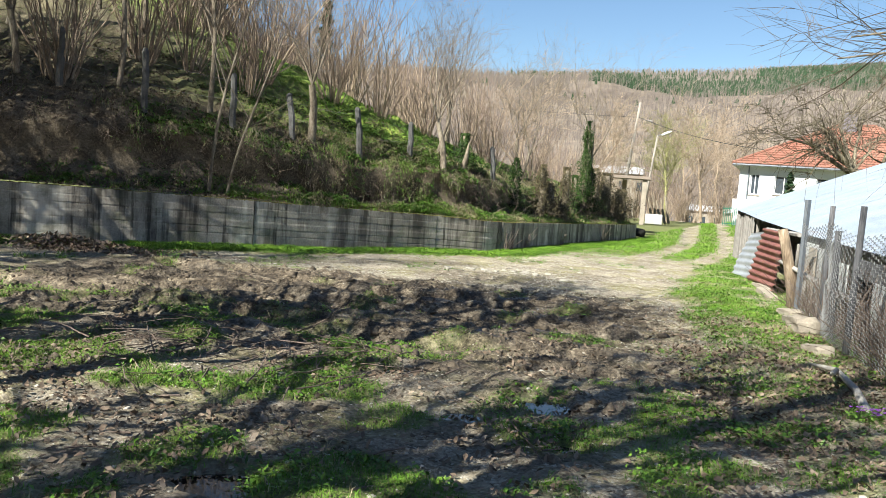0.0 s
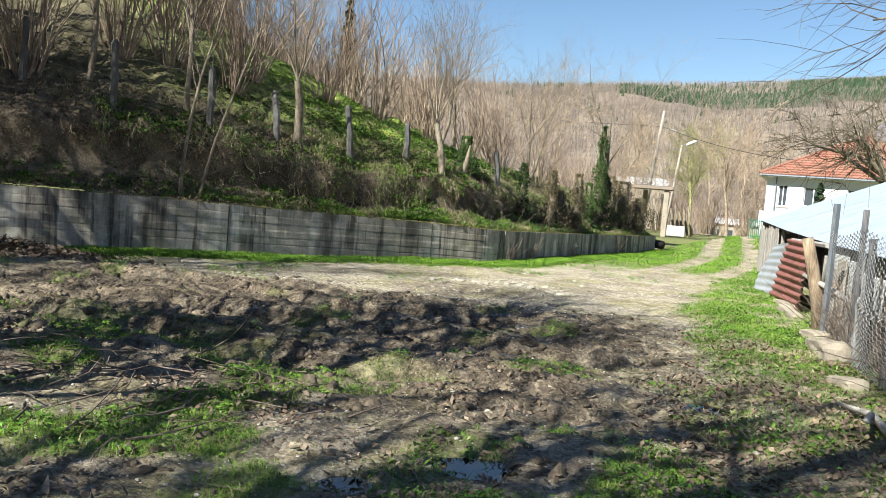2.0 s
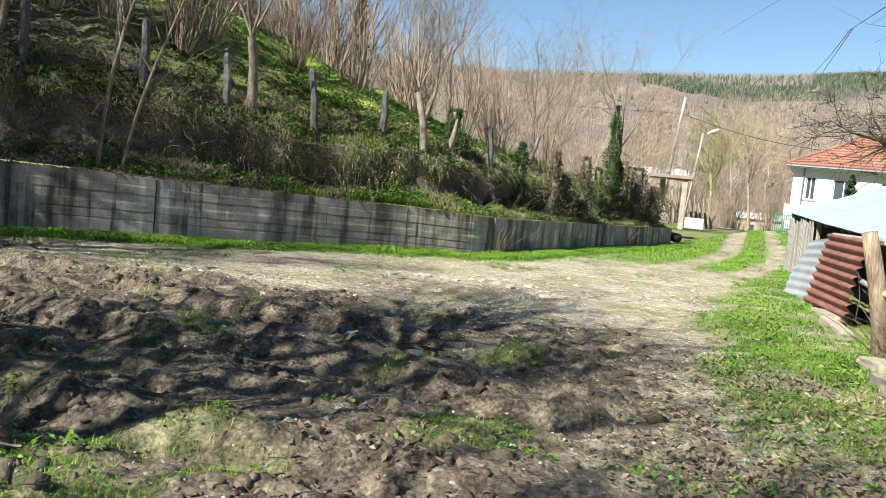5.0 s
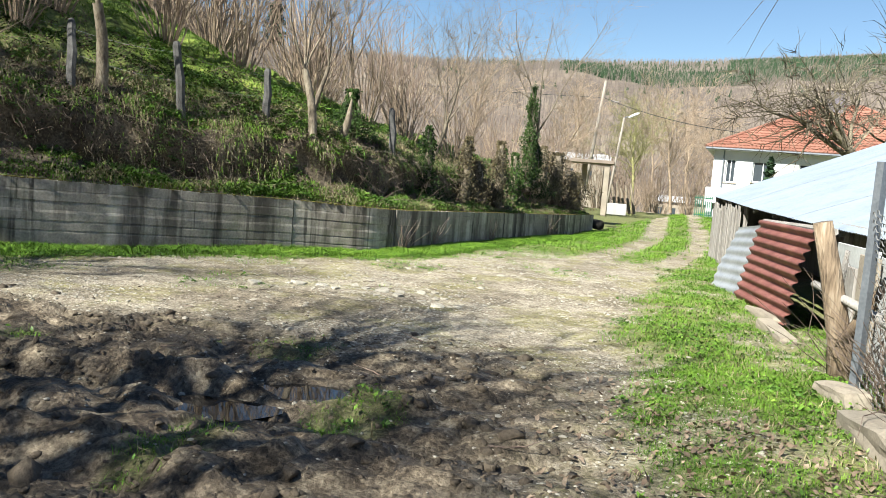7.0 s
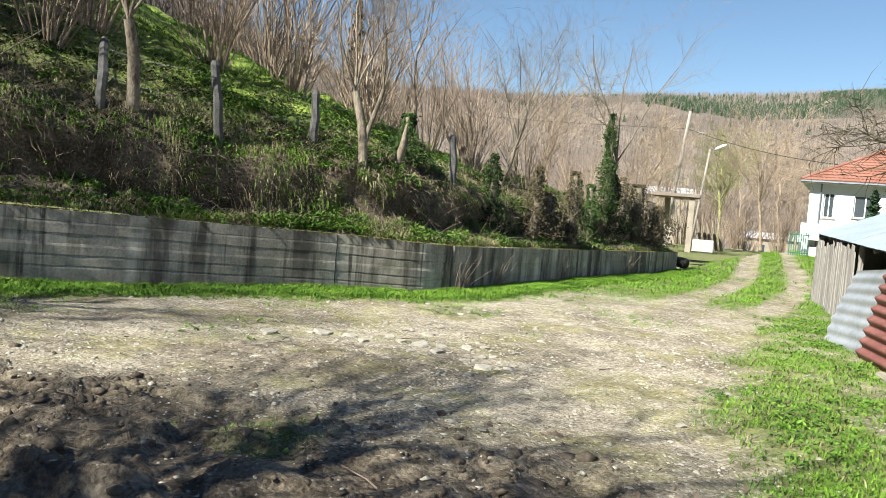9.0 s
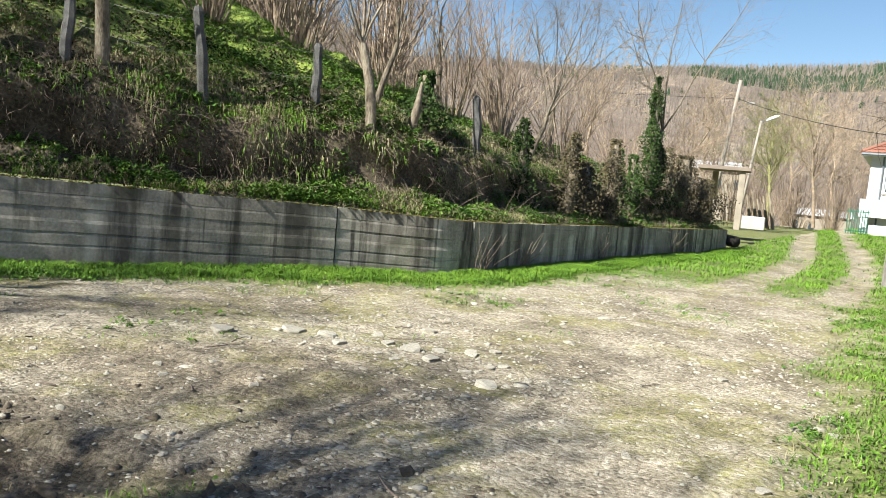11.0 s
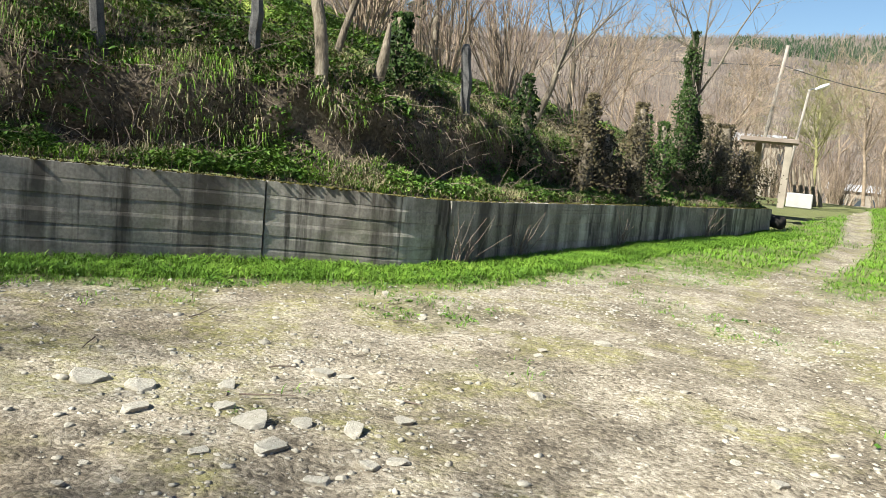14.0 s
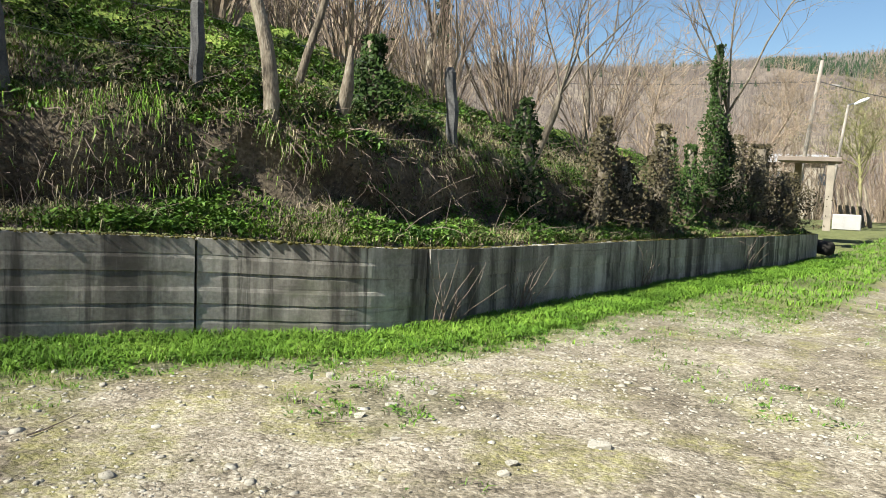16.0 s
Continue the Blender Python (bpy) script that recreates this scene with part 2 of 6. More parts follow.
def far_hills(x, y):
    dx, dy = x - 0.0, y - 8.0
    r, az = np.hypot(dx, dy), np.degrees(np.arctan2(-dx, dy))
    el = np.interp(az, [-180, -90, -40, -15, -5, 5, 15, 20, 25, 29, 34, 42, 60, 90, 130, 180], [8, 9, 9.6, 9.0, 8.5, 8.1, 7.7, 7.6, 8.6, 10.4, 12.2, 15, 18, 18, 12, 9])
    reach = np.interp(az, [-180, -5, 8, 24, 40, 90, 180], [600, 620, 560, 300, 230, 220, 600])
    rise = smooth(0, 1, (r - 105) / (reach - 105)) * 0.75 + 0.25 * np.clip((r - 105) / (reach - 105), 0, 1)
    h = np.tan(np.radians(el)) * reach * rise
    h = h * (1 + (0.05 * wave(x, y, 60, 2) + 0.06 * vnoise(x, y, 55, 12) + 0.03 * vnoise(x, y, 22, 13)) * smooth(120, 260, r) * smooth(520, 420, r)) - 25 * smooth(700, 2500, r)
    dip = 7 * smooth(72, 140, r) * (1 - smooth(150, 320, r)) * smooth(-70, -20, -np.abs(az))
    return h - dip


def ground_z(x, y, rough=True):
    x, y = np.asarray(x, float), np.asarray(y, float)
    z = -0.015 * np.clip(y, -30, 75) + far_hills(x, y) + np.interp(y, [35, 40, 50, 60, 78, 130], [0.0, 0.2, 0.72, 0.95, 0.8, 0.0])
    if rough:
        near = smooth(70, 30, y) * smooth(-15, -2, y) * smooth(16, 9, np.abs(x + 3))
        z = z + near * (0.025 * wave(x, y, 1.3, 1) + 0.012 * wave(x, y, 0.4, 4))
        m = mud(x, y)
        z = z + near * (0.012 * vnoise(x, y, 0.22, 3) + 0.006 * vnoise(x, y, 0.09, 4))
        wx, wy = x + 0.2 * vnoise(x, y, 0.45, 8), y + 0.2 * vnoise(x, y, 0.45, 9)
        plates = smooth(-0.12, 0.12, vnoise(wx, wy * 1.5, 0.5, 5)) + 0.7 * smooth(-0.1, 0.1, vnoise(wx, wy * 1.3, 0.23, 6)) - 0.85
        z = z + m * (0.055 * plates + 0.018 * vnoise(x, y, 0.13, 7) + 0.022 * np.abs(vnoise(x, y, 0.08, 10)))
        # ruts pressed by wheels, running aslant
        for k, c in ((0, 10.95), (1, 9.5), (2, 7.8)):
            q = y - (c - 0.10 * (x + 3)) - 0.25 * vnoise(x, y, 1.4, 20 + k)
            z = z - m * 0.07 * np.exp(-(q / 0.17) ** 2) + m * 0.06 * np.exp(-((q - 0.32) / 0.13) ** 2)
        # grass banks: a little higher
        z = z + 0.05 * smooth(0.0, 0.5, x - verge(y)) * smooth(30, 20, y)
        # wheel tracks of the lane
        w = np.abs(x - road_mid(y))
        z = z - 0.05 * np.exp(-((w - 0.85) / 0.28) ** 2) * smooth(25, 31, y) * smooth(90, 70, y)
        for px, py, pr in PUDDLES:
            w = np.exp(-(((x - px) / (pr * 1.1)) ** 2 + ((y - py) / (pr * 0.85)) ** 2) ** 2)
            z = z * (1 - w) + (-0.015 * py - 0.07) * w
    return z


PUDDLES = [(-1.62, 10.75, 0.26), (-1.3, 11.3, 0.3), (-1.78, 6.45, 0.22), (-1.04, 5.3, 0.13), (-1.9, 3.5, 0.18), (-0.55, 5.85, 0.2), (0.75, 8.1, 0.24), (-0.3, 4.9, 0.1)]


def mud(x, y):
    a = smooth(13.6, 12.4, y + 0.35 * wave(x, y, 0.9, 5) + 0.25 * np.clip(-x - 5, 0, 9)) * smooth(0.9, -0.4, x + 0.35 * wave(x, y, 1.1, 7))
    far = 0.42 * smooth(1.15, 0.55, np.hypot((x + 2.6) / 1.5, y - 14.6) + 0.4 * vnoise(x, y, 0.5, 44))
    return np.maximum(a * (0.35 + 0.65 * smooth(5.0, 8.0, y)) * smooth(-10, -7.5, x), far)


def grass_at(x, y, s):
    """How thickly grass grows before the wall, 0 to 1."""
    n, n2 = wave(x, y, 0.9, 11), wave(x, y, 0.35, 13)
    foot = smooth(-1.75, -0.8, s + 0.25 * n)
    patch = 0.45 + 0.55 * smooth(-0.5, 0.2, vnoise(x, y, 0.8, 31) + 0.5 * vnoise(x, y, 0.25, 32))
    right = smooth(-0.25, 0.35, x - verge(y) + 0.3 * n) * smooth(70, 50, y) * patch * (0.2 + 0.8 * smooth(8.0, 12.5, y + 1.2 * n))
    near = 0.9 * smooth(0.0, 0.4, vnoise(x, y, 0.7, 33) + 0.5 * n2) * smooth(9.5, 6.5, y)
    tufts = 0.5 * smooth(0.4, 0.65, wave(x, y, 0.75, 17) * 0.8 + 0.35 * n2) * smooth(13.4, 11.5, y)
    w = np.abs(x - road_mid(y))
    lane = smooth(23, 28, y) * np.maximum(smooth(0.6, 0.3, w), smooth(1.1, 1.5, w))
    mossy = 0.22 * smooth(0.1, 0.5, n) * smooth(-6, -2, s) * smooth(10, 14, y)
    return np.clip(np.maximum.reduce([foot, right, near, tufts, lane, mossy]), 0, 1)


# ---------------------------------------------------------------- ground
def axis(stops):
    """Grid lines from (place, step) pairs: the step glides between them."""
    out, (p, st) = [stops[0][0]], stops[0]
    for q, st2 in stops[1:]:
        while out[-1] < q - 1e-6:
            f = (out[-1] - p) / (q - p)
            out.append(out[-1] + st * (st2 / st) ** f)
        p, st = q, st2
    return np.array(out)


GX = axis([(-3200, 260), (-420, 22), (-60, 2.6), (-11, 0.35), (-7, 0.07), (-4.5, 0.045), (1.2, 0.045), (3.0, 0.09), (8, 0.5), (60, 2.6), (420, 22), (3200, 260)])
GY = axis([(-3200, 260), (-420, 30), (-30, 3), (0, 0.3), (2.6, 0.05), (6, 0.042), (13.5, 0.042), (16, 0.09), (26, 0.14), (40, 0.4), (80, 1.5), (420, 14), (900, 50), (3300, 260)])
gx, gy = np.meshgrid(GX, GY)
gs, gu = wall_dist(gx, gy)
gz = ground_z(gx, gy)
behind = smooth(0.05, 0.25, gs) * smooth(60, 30, gs)
gz = np.where(gs > 0.15, gz - 0.8 * behind, gz)
me = bpy.data.meshes.new("ground")
nx, ny = len(GX), len(GY)
idx = np.arange(nx * ny).reshape(ny, nx)
quads = np.stack([idx[:-1, :-1], idx[:-1, 1:], idx[1:, 1:], idx[1:, :-1]], -1).reshape(-1, 4)
me.from_pydata(np.stack([gx, gy, gz], -1).reshape(-1, 3).tolist(), [], quads.tolist())
gr = np.hypot(gx, gy - 8)
for nm, val in (("mud", mud(gx, gy)), ("turf", grass_at(gx, gy, gs) * smooth(130, 90, gr)), ("wood", smooth(85, 130, gr + 8 * wave(gx, gy, 20, 3)))):
    me.attributes.new(nm, "FLOAT", "POINT").data.foreach_set("value", np.ascontiguousarray(val.ravel(), dtype=np.float32))
me.shade_smooth()


def ground_material():
    m = bpy.data.materials.new("earth")
    m.use_nodes = True
    n, l = nodes_of(m)
    b = n["Principled BSDF"]
    tc = n.new("ShaderNodeTexCoord")

    def noise_tex(s, detail=8.0, rough=0.6):
        k = n.new("ShaderNodeTexNoise")
        k.inputs["Scale"].default_value, k.inputs["Detail"].default_value, k.inputs["Roughness"].default_value = s, detail, rough
        l.new(tc.outputs["Object"], k.inputs["Vector"])
        return k.outputs["Fac"]

    def ramp(src, cols, lo=0.3, hi=0.7):
        r = n.new("ShaderNodeValToRGB")
        e = r.color_ramp.elements
        while len(e) < len(cols):
            e.new(0.5)
        for k, c in enumerate(cols):
            e[k].position, e[k].color = lo + (hi - lo) * k / (len(cols) - 1), (*c, 1)
        l.new(src, r.inputs[0])
        return r.outputs["Color"]

    def mix(f, a, c):
        k = n.new("ShaderNodeMix")
        k.data_type = "RGBA"
        l.new(f, k.inputs["Factor"]), l.new(a, k.inputs["A"]), l.new(c, k.inputs["B"])
        return k.outputs["Result"]

    def attr(nm):
        k = n.new("ShaderNodeAttribute")
        k.attribute_name = nm
        return k.outputs["Fac"]

    def maths(op, a, c):
        k = n.new("ShaderNodeMath")
        k.operation = op
        for i, q in enumerate((a, c)):
            if isinstance(q, (int, float)):
                k.inputs[i].default_value = q
            else:
                l.new(q, k.inputs[i])
        return k.outputs[0]

    def cells(sc):
        k = n.new("ShaderNodeTexVoronoi")
        k.inputs["Scale"].default_value = sc
        l.new(tc.outputs["Object"], k.inputs["Vector"])
        hue = n.new("ShaderNodeSeparateColor")
        l.new(k.outputs["Color"], hue.inputs[0])
        return hue.outputs[0], k.outputs["Distance"]

    big, mid, tiny = noise_tex(0.8), noise_tex(5.0), noise_tex(36.0)
    grit, grit_d = cells(42.0)
    chip, chip_d = cells(17.0)
    both = maths("ADD", maths("MULTIPLY", mid, 0.45), maths("MULTIPLY", tiny, 0.55))
    stony = maths("ADD", maths("MULTIPLY", both, 0.74), maths("ADD", maths("MULTIPLY", grit, 0.19), maths("MULTIPLY", chip, 0.07)))
    gravel = ramp(stony, [(0.083, 0.0681, 0.0498), (0.224, 0.189, 0.141), (0.332, 0.29, 0.228), (0.515, 0.473, 0.398)], 0.34, 0.68)
    damp = ramp(stony, [(0.0581, 0.0465, 0.0332), (0.166, 0.137, 0.0996), (0.315, 0.27, 0.207)], 0.34, 0.68)
    dry = mix(ramp(big, [(0, 0, 0), (1, 1, 1)], 0.42, 0.6), gravel, damp)
    wet = ramp(maths("ADD", maths("MULTIPLY", mid, 0.57), maths("ADD", maths("MULTIPLY", tiny, 0.35), maths("MULTIPLY", grit, 0.08))), [(0.0183, 0.0133, 0.00913), (0.0706, 0.0531, 0.0365), (0.166, 0.133, 0.0938), (0.299, 0.249, 0.183)], 0.40, 0.66)
    turf = ramp(both, [(0.0373, 0.0456, 0.0133), (0.0996, 0.12, 0.0299), (0.199, 0.195, 0.0664)], 0.36, 0.66)
    hill = ramp(maths("ADD", maths("MULTIPLY", noise_tex(0.02), 0.5), maths("MULTIPLY", noise_tex(0.2), 0.5)), [(0.0913, 0.0714, 0.0581), (0.133, 0.106, 0.088), (0.166, 0.134, 0.108), (0.224, 0.187, 0.137)], 0.36, 0.64)
    c = mix(maths("MULTIPLY", attr("mud"), 0.95), dry, wet)
    moss = maths("MULTIPLY", ramp(noise_tex(1.4), [(0, 0, 0), (1, 1, 1)], 0.48, 0.6), ramp(noise_tex(14.0), [(0, 0, 0), (0.6, 0.6, 0.6)], 0.35, 0.6))
    c = mix(maths("MULTIPLY", moss, maths("SUBTRACT", 1.0, attr("mud"))), c, ramp(both, [(0.11, 0.105, 0.024), (0.31, 0.29, 0.08)], 0.36, 0.66))
    c = mix(maths("MULTIPLY", attr("turf"), 0.85), c, turf)
    c = mix(attr("wood"), c, hill)
    l.new(c, b.inputs["Base Color"])
    rg = n.new("ShaderNodeMapRange")
    rg.inputs["To Min"].default_value, rg.inputs["To Max"].default_value = 0.92, 0.3
    l.new(maths("MULTIPLY", attr("mud"), ramp(noise_tex(2.2), [(0, 0, 0), (1, 1, 1)], 0.45, 0.6)), rg.inputs["Value"])
    l.new(rg.outputs["Result"], b.inputs["Roughness"])
    b.inputs["Specular IOR Level"].default_value = 0.3
    bp = n.new("ShaderNodeBump")
    bp.inputs["Strength"].default_value, bp.inputs["Distance"].default_value = 1.0, 0.03
    relief = maths("SUBTRACT", maths("ADD", both, maths("MULTIPLY", grit, 0.12)), maths("ADD", maths("MULTIPLY", grit_d, 0.15), maths("MULTIPLY", chip_d, 0.1)))
    l.new(relief, bp.inputs["Height"]), l.new(bp.outputs[0], b.inputs["Normal"])
    return m


EARTH = ground_material()
me.materials.append(EARTH)
tagged(new("ground", me), "muddy gravel yard and grass lane, with wooded hills beyond", "ground", kind="structure")

# ---------------------------------------------------------------- hillside behind the wall
def bank(s, u):
    """Height above the wall's top at s metres behind its face."""
    f = np.interp(u, [0, 8, 14, 19, 24, 30, 34, 42], [1.25, 1.25, 1.2, 1.05, 0.95, 0.8, 0.7, 0.55])
    foot = np.interp(s, [0.0, 0.2, 0.7, 0.9, 1.02, 1.3, 2.2, 5.0], [-0.02, 0.02, 0.16, 0.42, 0.98, 1.22, 1.7, 3.0]) * f
    steep = np.interp(u, [0, 14, 20, 26, 32, 40], [0.5, 0.5, 0.36, 0.22, 0.12, 0.05])
    up = np.clip(s - 5, 0, None) * steep
    return foot + up


def hill_point(s, u, rough=True):
    s, u = np.asarray(s, float), np.asarray(u, float)
    bx, by, bz = np.interp(u, WLEN, WXY[:, 0]), np.interp(u, WLEN, WXY[:, 1]), np.interp(u, WLEN, WZ)
    nx_, ny_ = np.interp(u, WLEN, HNOR[:, 0]), np.interp(u, WLEN, HNOR[:, 1])
    under = s + 0.3 * np.exp(-((s - 0.85) / 0.1) ** 2) * np.interp(u, [8, 12, 36, 40], [0.3, 1, 1, 0.2])
    x, y = bx + nx_ * under, by + ny_ * under
    z = bz + bank(s + (0.1 * vnoise(x, y, 0.45, 3) + 0.16 * vnoise(u, u * 0, 1.3, 4)) * smooth(0.5, 0.9, s), u)
    if rough:
        z = z + smooth(0.3, 0.7, s) * (0.10 * vnoise(x, y, 0.5, 2) + 0.07 * vnoise(x, y, 0.2, 5)) + 0.2 * smooth(3, 9, s) * wave(x, y, 3, 8)
    return x, y, z


# uphill direction, evened out so that far points do not cross
k = 61
padded = np.concatenate([np.repeat(WNOR[:1], k // 2, 0), WNOR, np.repeat(WNOR[-1:], k // 2, 0)])
HNOR = np.stack([np.convolve(padded[:, i], np.ones(k) / k, "valid") for i in (0, 1)], 1)
HNOR /= np.hypot(*HNOR.T)[:, None]
HS = axis([(0.2, 0.07), (2.2, 0.09), (6, 0.3), (20, 1.2), (75, 6)])
HU = axis([(0, 0.3), (6, 0.12), (30, 0.1), (float(WLEN[-1]), 0.15)])
HU[-1] = WLEN[-1]
hs, hu = np.meshgrid(HS, HU)
hx, hy, hz = hill_point(hs, hu)
hz = hz - 0.4 * smooth(WLEN[-1] - 0.6, WLEN[-1], hu) * np.clip(bank(hs, hu), 0, 3)
nx, ny = len(HS), len(HU)
idx = np.arange(nx * ny).reshape(ny, nx)
quads = np.stack([idx[:-1, :-1], idx[:-1, 1:], idx[1:, 1:], idx[1:, :-1]], -1).reshape(-1, 4)[:, ::-1]
me = bpy.data.meshes.new("hillside")
me.from_pydata(np.stack([hx, hy, hz], -1).reshape(-1, 3).tolist(), [], quads.tolist())
me.shade_smooth()
me.attributes.new("green", "FLOAT", "POINT").data.foreach_set("value", np.ascontiguousarray((np.interp(hu, [0, 11, 15, 18, 42], [0.05, 0.1, 0.55, 1, 1]) * smooth(1.6, 3.2, hs + 0.7 * vnoise(hx, hy, 0.8, 46)) + smooth(7, 11, hs)).clip(0, 1).ravel(), dtype=np.float32))
HILLSOIL = material("hill_soil", [(0.02, 0.015, 0.01), (0.055, 0.042, 0.028), (0.12, 0.095, 0.066), (0.21, 0.17, 0.125)], 2.2, 0.95, 1.0, 26)
hn, hl = nodes_of(HILLSOIL)
hb = hn["Principled BSDF"]
att_, lawn_, mixed, n1_, n2_ = hn.new("ShaderNodeAttribute"), hn.new("ShaderNodeValToRGB"), hn.new("ShaderNodeMix"), hn.new("ShaderNodeTexNoise"), hn.new("ShaderNodeTexCoord")
att_.attribute_name, mixed.data_type = "green", "RGBA"
n1_.inputs["Scale"].default_value, n1_.inputs["Detail"].default_value, n1_.inputs["Roughness"].default_value = 3.0, 10.0, 0.7
e_ = lawn_.color_ramp.elements
e_[0].position, e_[0].color, e_[1].position, e_[1].color = 0.34, (0.03, 0.04, 0.01, 1), 0.66, (0.30, 0.34, 0.08, 1)
e_.new(0.5).color = (0.13, 0.19, 0.032, 1)
hl.new(n2_.outputs["Object"], n1_.inputs["Vector"]), hl.new(n1_.outputs["Fac"], lawn_.inputs[0])
hl.new(att_.outputs["Fac"], mixed.inputs["Factor"])
hl.new(hb.inputs["Base Color"].links[0].from_socket, mixed.inputs["A"]), hl.new(lawn_.outputs["Color"], mixed.inputs["B"]), hl.new(mixed.outputs["Result"], hb.inputs["Base Color"])
me.materials.append(HILLSOIL)
tagged(new("hillside", me), "steep earth bank overgrown with grass and leaves", "hillside", kind="structure")


def hill_at(x, y):
    """Height of the hillside at one place."""
    q = np.hypot(hx - x, hy - y)
    i = np.unravel_index(np.argmin(q), q.shape)
    return float(hz[i])


# ---------------------------------------------------------------- retaining wall
def concrete():
    m = material("wall_concrete", [(0.153, 0.135, 0.113), (0.27, 0.245, 0.211), (0.405, 0.373, 0.324)], 1.1, 0.85, 0.12, 30, detail=9.0)
    n, l = nodes_of(m)
    b = n["Principled BSDF"]
    tc = n.new("ShaderNodeTexCoord")

    def band(scale, sc, lo, hi, strong):
        mp, st, mr = n.new("ShaderNodeMapping"), n.new("ShaderNodeTexNoise"), n.new("ShaderNodeMapRange")
        mp.inputs["Scale"].default_value = scale
        mp.inputs["Location"].default_value = (sc * 3.1, sc, 0)
        st.inputs["Scale"].default_value, st.inputs["Detail"].default_value, st.inputs["Roughness"].default_value = sc, 7.0, 0.6
        l.new(tc.outputs["Object"], mp.inputs[0]), l.new(mp.outputs[0], st.inputs["Vector"]), l.new(st.outputs["Fac"], mr.inputs["Value"])
        mr.inputs["From Min"].default_value, mr.inputs["From Max"].default_value, mr.inputs["To Max"].default_value = lo, hi, strong
        return mr.outputs["Result"]

    def times(a_, c_):
        k = n.new("ShaderNodeMath")
        k.operation = "MULTIPLY"
        l.new(a_, k.inputs[0]), l.new(c_, k.inputs[1])
        return k.outputs[0]

    def tint(f_, colour, col):
        k = n.new("ShaderNodeMix")
        k.data_type = "RGBA"
        l.new(f_, k.inputs["Factor"]), l.new(col, k.inputs["A"])
        k.inputs["B"].default_value = (*colour, 1)
        return k.outputs["Result"]

    c = b.inputs["Base Color"].links[0].from_socket
    c = tint(times(band((1, 1, 0.1), 2.3, 0.47, 0.56, 0.9), band((1, 1, 0.6), 0.31, 0.36, 0.5, 1.0)), (0.055, 0.047, 0.04), c)
    c = tint(times(band((1, 1, 0.16), 1.7, 0.5, 0.62, 0.8), band((1, 1, 0.8), 0.5, 0.4, 0.55, 1.0)), (0.58, 0.545, 0.48), c)
    c = tint(times(band((1, 1, 0.05), 5.0, 0.52, 0.6, 0.9), band((1, 1, 1), 0.45, 0.42, 0.52, 1.0)), (0.04, 0.035, 0.03), c)
    c = tint(band((1, 1, 1.4), 1.9, 0.53, 0.66, 0.6), (0.11, 0.115, 0.075), c)
    c = tint(band((0.5, 0.5, 9.0), 1.6, 0.62, 0.70, 0.5), (0.08, 0.07, 0.06), c)
    l.new(c, b.inputs["Base Color"])
    return m


CONCRETE = concrete()
wall = empty("wall_retaining", (0, 0, 0), "low board-marked concrete retaining wall with lime streaks and dark stains", "wall", kind="structure")


def wall_panel(i0, i1, shift):
    """A stretch of the wall: boards leave small steps in its face."""
    b = Bits()
    rows = [0.0]
    for d in (0.15, 0.31, 0.45, 0.6, 0.75):
        rows += [d - 0.004, d, d + 0.035]
    ring = []
    span = range(i0, i1 + 1)
    for i in span:
        p, nrm, top = WXY[i], WNOR[i], WZ[i]
        q = []
        for j, d in enumerate(rows):
            out = shift - (0.006 if j % 3 == 2 else 0.0) + 0.004 * math.sin((j + 1) // 3 * 2.4) + 0.0015 * math.sin(i * 1.7 + j) + 0.003 * math.sin(i * 0.35)
            q.append((p[0] - nrm[0] * out, p[1] - nrm[1] * out, top - d + 0.004 * math.sin(i * 0.5)))
        q.append((p[0] - nrm[0] * shift, p[1] - nrm[1] * shift, top - 1.5))
        q.append((p[0] + nrm[0] * 0.24, p[1] + nrm[1] * 0.24, top - 1.5))
        q.append((p[0] + nrm[0] * 0.24, p[1] + nrm[1] * 0.24, top + 0.004 * math.sin(i * 0.5)))
        ring.append(q)
    m = len(ring[0])
    a, z = WTAN[i0] * 0.012, WTAN[i1] * 0.012
    ring[0] = [(x + a[0], y + a[1], h) for x, y, h in ring[0]]
    ring[-1] = [(x - z[0], y - z[1], h) for x, y, h in ring[-1]]
    faces = []
    for i in range(len(ring) - 1):
        for j in range(m):
            j2 = (j + 1) % m
            faces.append((i * m + j, i * m + j2, (i + 1) * m + j2, (i + 1) * m + j))
    faces += [tuple(range(m))[::-1], tuple((len(ring) - 1) * m + j for j in range(m))]
    b.add([v for r in ring for v in r], faces)
    return b


cuts = [0, 2 * WSTEP, 3 * WSTEP + 8, CRACK_AT * WSTEP, JOINT_AT * WSTEP, 7 * WSTEP + 6, 8 * WSTEP + 4, 9 * WSTEP]
for k in range(len(cuts) - 1):
    part("wall_panel", wall_panel(cuts[k], cuts[k + 1], (0.0, 0.012, 0.0, -0.01, 0.02, 0.0, 0.01)[k]), CONCRETE, wall)

